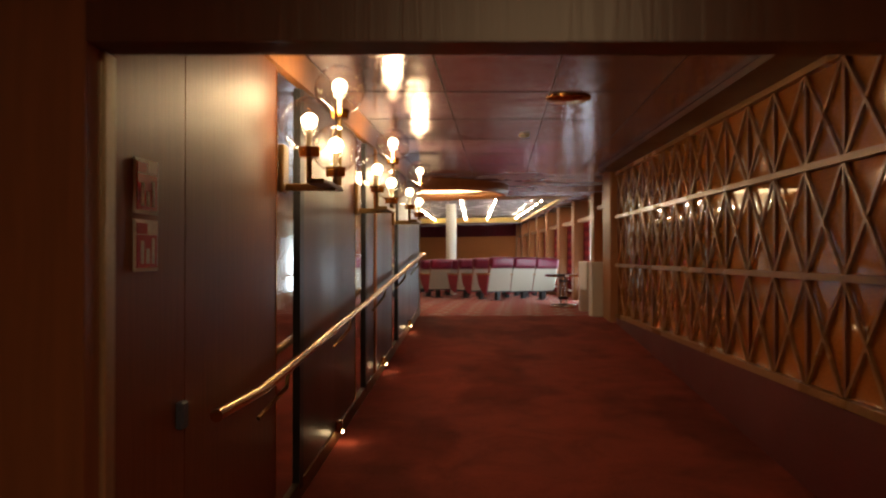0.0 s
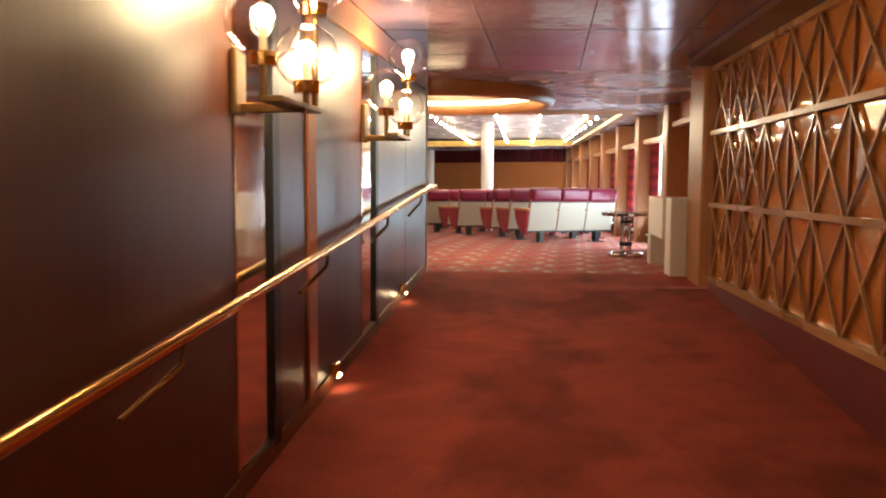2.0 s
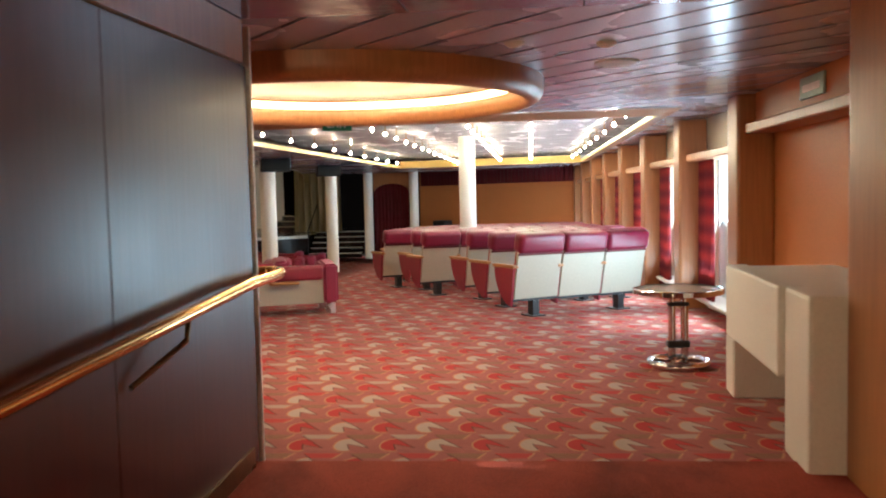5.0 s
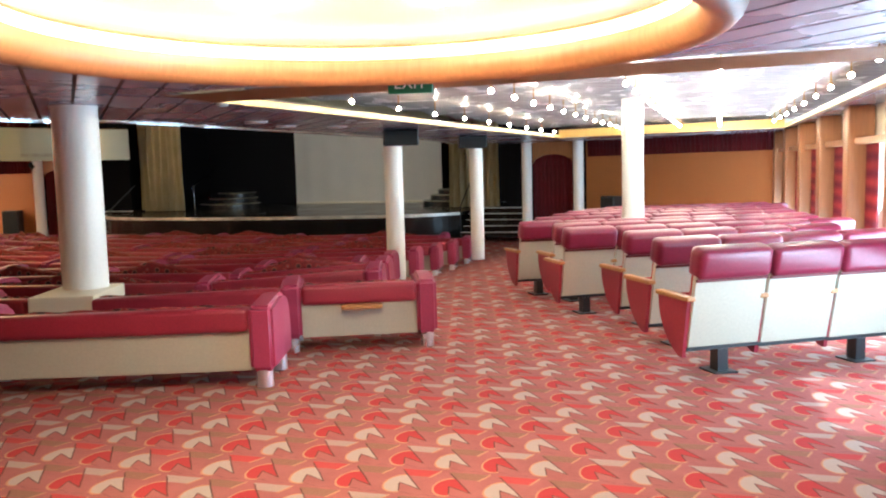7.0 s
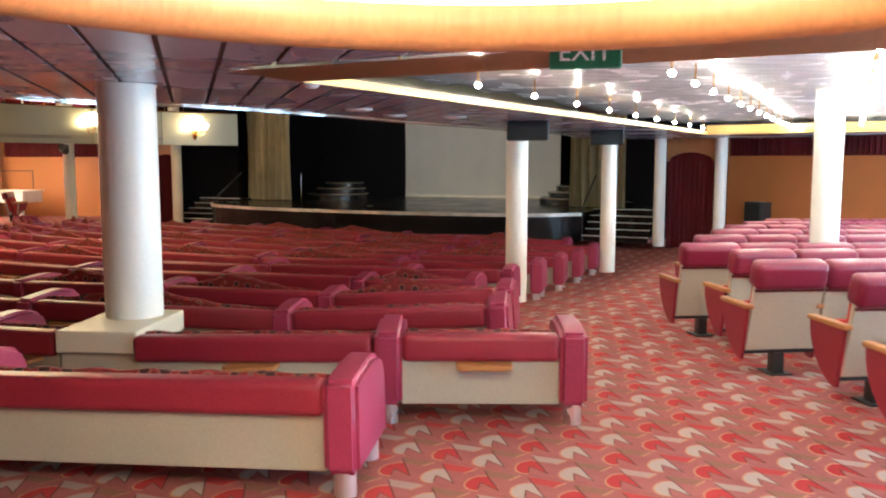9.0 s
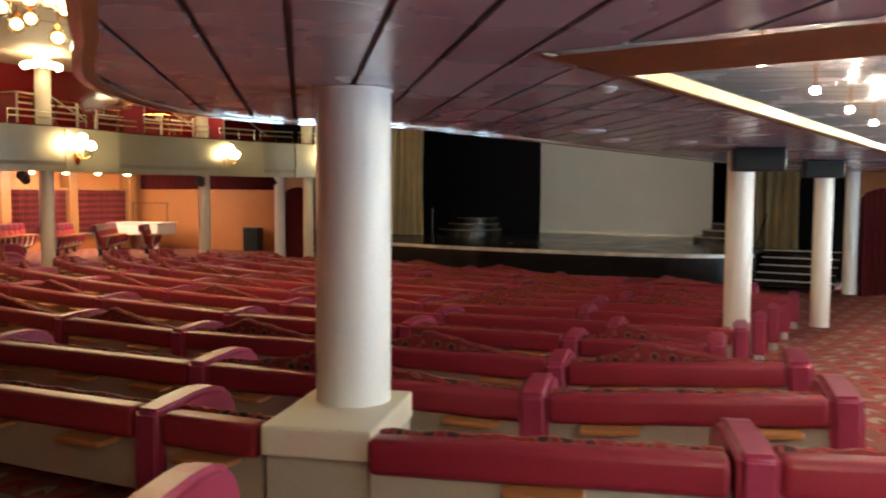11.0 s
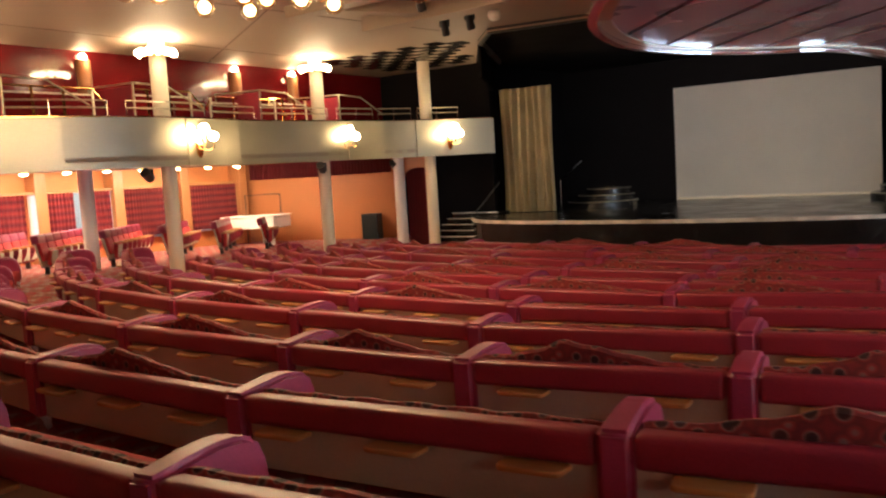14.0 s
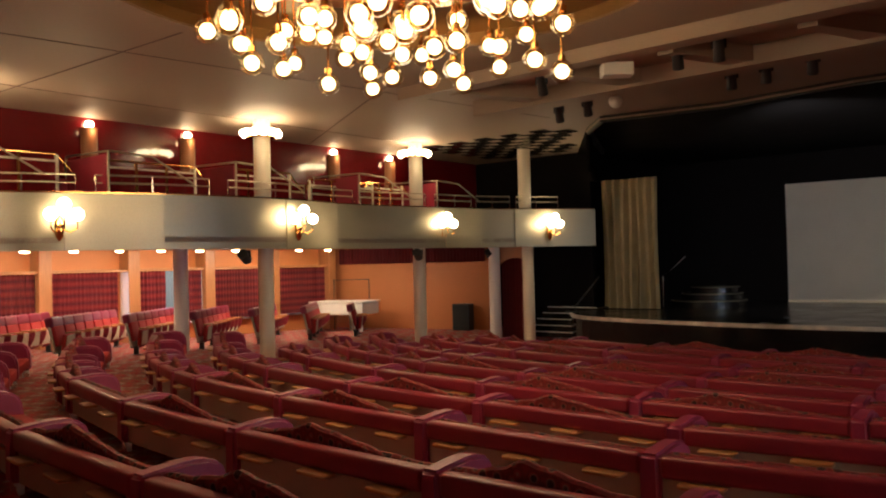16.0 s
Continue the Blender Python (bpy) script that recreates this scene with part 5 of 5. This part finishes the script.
for k, (sx, sy) in enumerate(starts):
    for i in range(9):
        x = sx + math.cos(radians(FACE)) * SW * (i + 0.5)
        y = sy + math.sin(radians(FACE)) * SW * (i + 0.5)
        if x > 2.45 or y > 30.2:
            break
        m = pose(x, y, fz(x, y), 0, 0, FACE)
        foot = i % 2 == 0 or x + SW > 2.45
        if foot not in seat_used:
            seats[foot].matrix_basis = m
            seat_used.add(foot)
        else:
            copy_thing(seats[foot], m)
PF = -46
for k in range(-1, 9):
    ex_, ey_ = -25.3, 32.2 - 1.65 * k
    for i in range(4 if k == -1 else 0, 7):
        x = ex_ + math.cos(radians(PF)) * SW * (i + 0.5)
        y = ey_ + math.sin(radians(PF)) * SW * (i + 0.5)
        copy_thing(seats[i % 2 == 0], pose(x, y, fz(x, y), 0, 0, PF))

# ---------------- loose things by the corridor's end ----------------
tb = thing("side_table", "round grey-topped side table on a chrome pedestal", "table", pose(2.07, 14.35, 0.62), )
part("tabletop", cyl(0, 0, 0.535, 0.565, 0.31, 48), mat("table_top", (0.35, 0.35, 0.32), 0.25, vary=0.15), tb)
part("edge_band", lathe([(0.305, 0.53), (0.32, 0.535), (0.32, 0.568), (0.3, 0.572)], 48), M_CHROME, tb, "chrome edge band", True)
for x in (-0.045, 0.045):
    part("pillar", cyl(x, 0, 0.03, 0.54, 0.028, 16), M_CHROME, tb, "", True)
ring_pts = [(0.2 * math.cos(k * math.tau / 32), 0.2 * math.sin(k * math.tau / 32), 0.028) for k in range(33)]
part("base_ring", tube(ring_pts, 0.028, 10), M_CHROME, tb, "polished chrome base ring", True)
for a in (45, 135):
    part("base_bar", box(-0.185, 0.185, -0.018, 0.018, 0.02, 0.042, 0.006), M_CHROME, tb, "chrome cross bar").matrix_basis = pose(0, 0, 0, 0, 0, a)
part("collar", box(-0.075, 0.075, -0.035, 0.035, 0.44, 0.47, 0.008), M_BLACK, tb, "black collar")
part("clamp", box(-0.08, 0.08, -0.04, 0.04, 0.14, 0.19, 0.01), M_BLACK, tb)

ct = thing("reception_desk", "white painted stepped reception desk beside the pillar", "desk", pose(2.13, 11.98, 0.62, 0, 0, -4))
part("body", box(0.0, 0.62, -0.06, 0.34, 0.0, 0.8, 0.02, None, 2), M_WHITE, ct)
part("front", box(-0.03, 0.1, 0.342, 1.62, 0.36, 0.8, 0.015, None, 2), M_WHITE, ct)
part("end_leg", box(-0.03, 0.55, 1.4, 1.62, 0.0, 0.36, 0.01), M_WHITE, ct)
part("top", box(0.102, 0.62, 0.342, 1.62, 0.74, 0.79, 0.006), M_WHITE, ct)

# exit sign hung from the soffit
ex = thing("exit_sign", "green exit sign with white letters hung from the ceiling", "sign", pose(-0.75, 16.2, 2.6, 0, 0, 14))
part("box", box(-0.14, 0.14, -0.02, 0.02, -0.06, 0.06, 0.006), M_GREEN, ex)
part("hanger", box(-0.1, 0.1, -0.005, 0.005, 0.06, 0.1), M_BLACK, ex)


def letters(text, size, m, parent, material):
    cu = bpy.data.curves.new("letters", "FONT")
    cu.body, cu.size, cu.align_x, cu.align_y, cu.extrude = text, size, "CENTER", "CENTER", 0.002
    tmp = bpy.data.objects.new("letters", cu)
    me = bpy.data.meshes.new_from_object(tmp)
    bpy.data.objects.remove(tmp)
    me.materials.append(material)
    o = new("letters", me)
    o.parent = parent
    o.matrix_basis = m
    return o


letters("EXIT", 0.1, pose(0, -0.023, 0, 90), ex, M_SIGNW)

sg = thing("wall_sign", "small pale green sign box above the recess lintel", "sign", pose(2.945, 14.15, 2.58))
part("box", box(-0.02, 0.0, -0.22, 0.22, -0.075, 0.075, 0.006), mat("pale_green", (0.32, 0.5, 0.42), 0.4), sg)
part("bars", box(-0.024, -0.02, -0.16, 0.16, -0.03, 0.02), M_SIGNW, sg, "pale bar of writing")
# ceiling fittings
for x, y in ((0.95, 6.3),):
    v = thing("ceiling_vent", "round brass ceiling vent", "vent", pose(x, y, SOFF))
    part("disc", lathe([(0.17, 0.0), (0.17, -0.012), (0.12, -0.03), (0.02, -0.03), (0.01, -0.03)], 32), M_BRASS, v, "", True)
for x, y in ((0.75, 4.4), (0.8, 8.2), (0.9, 12.8), (1.4, 12.9), (-3.1, 17.9)):
    v = thing("smoke_detector", "small round pale smoke detector on the ceiling", "detector", pose(x, y, SOFF), "ceiling detectors")
    part("body", lathe([(0.055, 0.0), (0.055, -0.01), (0.035, -0.025), (0.01, -0.028)], 20), M_SHEER, v, "", True)
for x, y in ((1.55, 13.6), (-4.2, 20.5), (-3.9, 22.3), (-4.4, 21.7)):
    v = thing("ceiling_vent", "round pale air vent in the plank ceiling", "vent", pose(x, y, SOFF), "soffit vents")
    part("disc", lathe([(0.14, 0.0), (0.14, -0.01), (0.1, -0.02), (0.01, -0.022)], 28), M_SHEER, v, "", True)

# framed notices on the corridor wall
nt = thing("safety_notice", "red and white safety notices in a column on the wall", "notice", pose(wx(2.76) + 0.003, 2.76, 0, 0, 0, -3.9))
for z0, z1 in ((1.64, 1.82), (1.45, 1.62)):
    bd = part("board", box(0, 0.006, -0.09, 0.09, z0, z1), M_SIGNW, nt, "white board with red marks")
    part("field", box(0.006, 0.009, -0.078, 0.078, z0 + 0.012, z1 - 0.05), M_SIGNR, bd, "red field")
    part("field", box(0.006, 0.009, -0.078, 0.0, z1 - 0.048, z1 - 0.012), M_SIGNR, bd, "red field")
    for y0, y1, h in ((-0.05, -0.03, 0.075), (-0.01, 0.015, 0.05), (0.035, 0.055, 0.085)):
        part("mark", box(0.009, 0.011, y0, y1, z0 + 0.025, z0 + 0.025 + h), M_SIGNW, bd, "white mark")

# ceiling works near the stage
def facet(name, poly, z0, z1, label):
    return structure(part(name, prism(poly, z0, z1), M_HALLCEIL), label, "ceiling")


facet("ceiling_beam_1", [(-16.2, 26.2), (-7.5, 25.9), (-7.5, 26.25), (-16.2, 26.55)], TOP - 0.22, TOP - 0.004, "beige ceiling beam")
facet("ceiling_beam_2", [(-16.0, 28.2), (-7.5, 27.7), (-7.5, 28.1), (-16.0, 28.75)], TOP - 0.3, TOP - 0.004, "beige ceiling beam")
for k, x in enumerate((-15.2, -13.2, -11.2, -9.2)):
    facet("ceiling_facet_%d" % (k + 1), [(x, 26.5), (x + 0.25, 26.5), (x + 1.0, 28.0), (x + 0.6, 28.1)], TOP - 0.24, TOP - 0.006, "slanting beige ceiling facet")
for k, (a, b2) in enumerate((((-23.3, 21.2), (-15.7, 21.4)), ((-23.3, 30.0), (-16.0, 25.8)), ((-17.5, 19.0), (-16.0, 31.0)), ((-20.4, 12.0), (-20.9, 36.0)), ((-4.0, 24.2), (-8.8, 23.6)))):
    structure(part("ceiling_seam_%d" % (k + 1), beam((*a, TOP - 0.004), (*b2, TOP - 0.004), 0.03, 0.006), M_GAP), "dark seam in the ceiling", "ceiling")
pj = thing("projector", "white projector box fixed under the ceiling", "projector", pose(-11.96, 26.66, 5.2, 0, 0, 40))
part("case", box(-0.24, 0.24, -0.16, 0.16, -0.1, 0.1, 0.015), M_WHITE, pj)
part("mount", cyl(0, 0, 0.1, 0.3, 0.03, 10), M_BLACK, pj)
for x, y in ((-11.0, 26.75), (-10.35, 26.7), (-10.99, 28.84), (-10.39, 28.76), (-9.63, 28.64), (-13.5, 26.89), (-14.8, 29.5), (-14.02, 29.29)):
    s = thing("stage_spotlight", "black theatre spotlight hung from the ceiling", "spotlight", pose(x, y, 5.25, 0, 0, 20), "ceiling spotlights")
    o = part("can", cyl(0, 0, -0.18, 0.16, 0.09, 14, None, 0.07), M_BLACK, s, "", True)
    o.matrix_basis = pose(0, 0, 0, 35)
    part("yoke", box(-0.11, 0.11, -0.012, 0.012, 0.0, 0.25), M_BLACK, s)
dm = thing("dome_camera", "grey ball camera under the ceiling", "camera", pose(-13.22, 28.95, 5.2))
part("ball", ball(0, 0, 0, 0.13, 18), M_SHEER, dm, "", True)
part("stem", cyl(0, 0, 0.1, 0.3, 0.03, 10), M_BLACK, dm)
# chequered ceiling grid over the far corner
bm = bmesh.new()
for i in range(11):
    for j in range(9):
        x0, y0 = -21.4 + 0.44 * i, 32.3 + 0.44 * j
        if (i + j) % 2 and (y0 + 0.44 - 33.0) < (-16.2 - x0 - 0.44) * 1.5:
            box(x0, x0 + 0.44, y0, y0 + 0.44, TOP - 0.03, TOP - 0.004, 0, bm)
structure(part("ceiling_chequer", bm, M_STAGE), "black chequered squares on the ceiling", "ceiling")
wb = thing("wall_socket_box", "small blue-grey switch box on the brown panel", "switch", pose(wx(3.05) + 0.003, 3.05, 0.92, 0, 0, -3.9))
part("box", box(0, 0.03, -0.03, 0.03, -0.05, 0.05, 0.006), mat("blue_grey_box", (0.08, 0.1, 0.16), 0.5), wb)
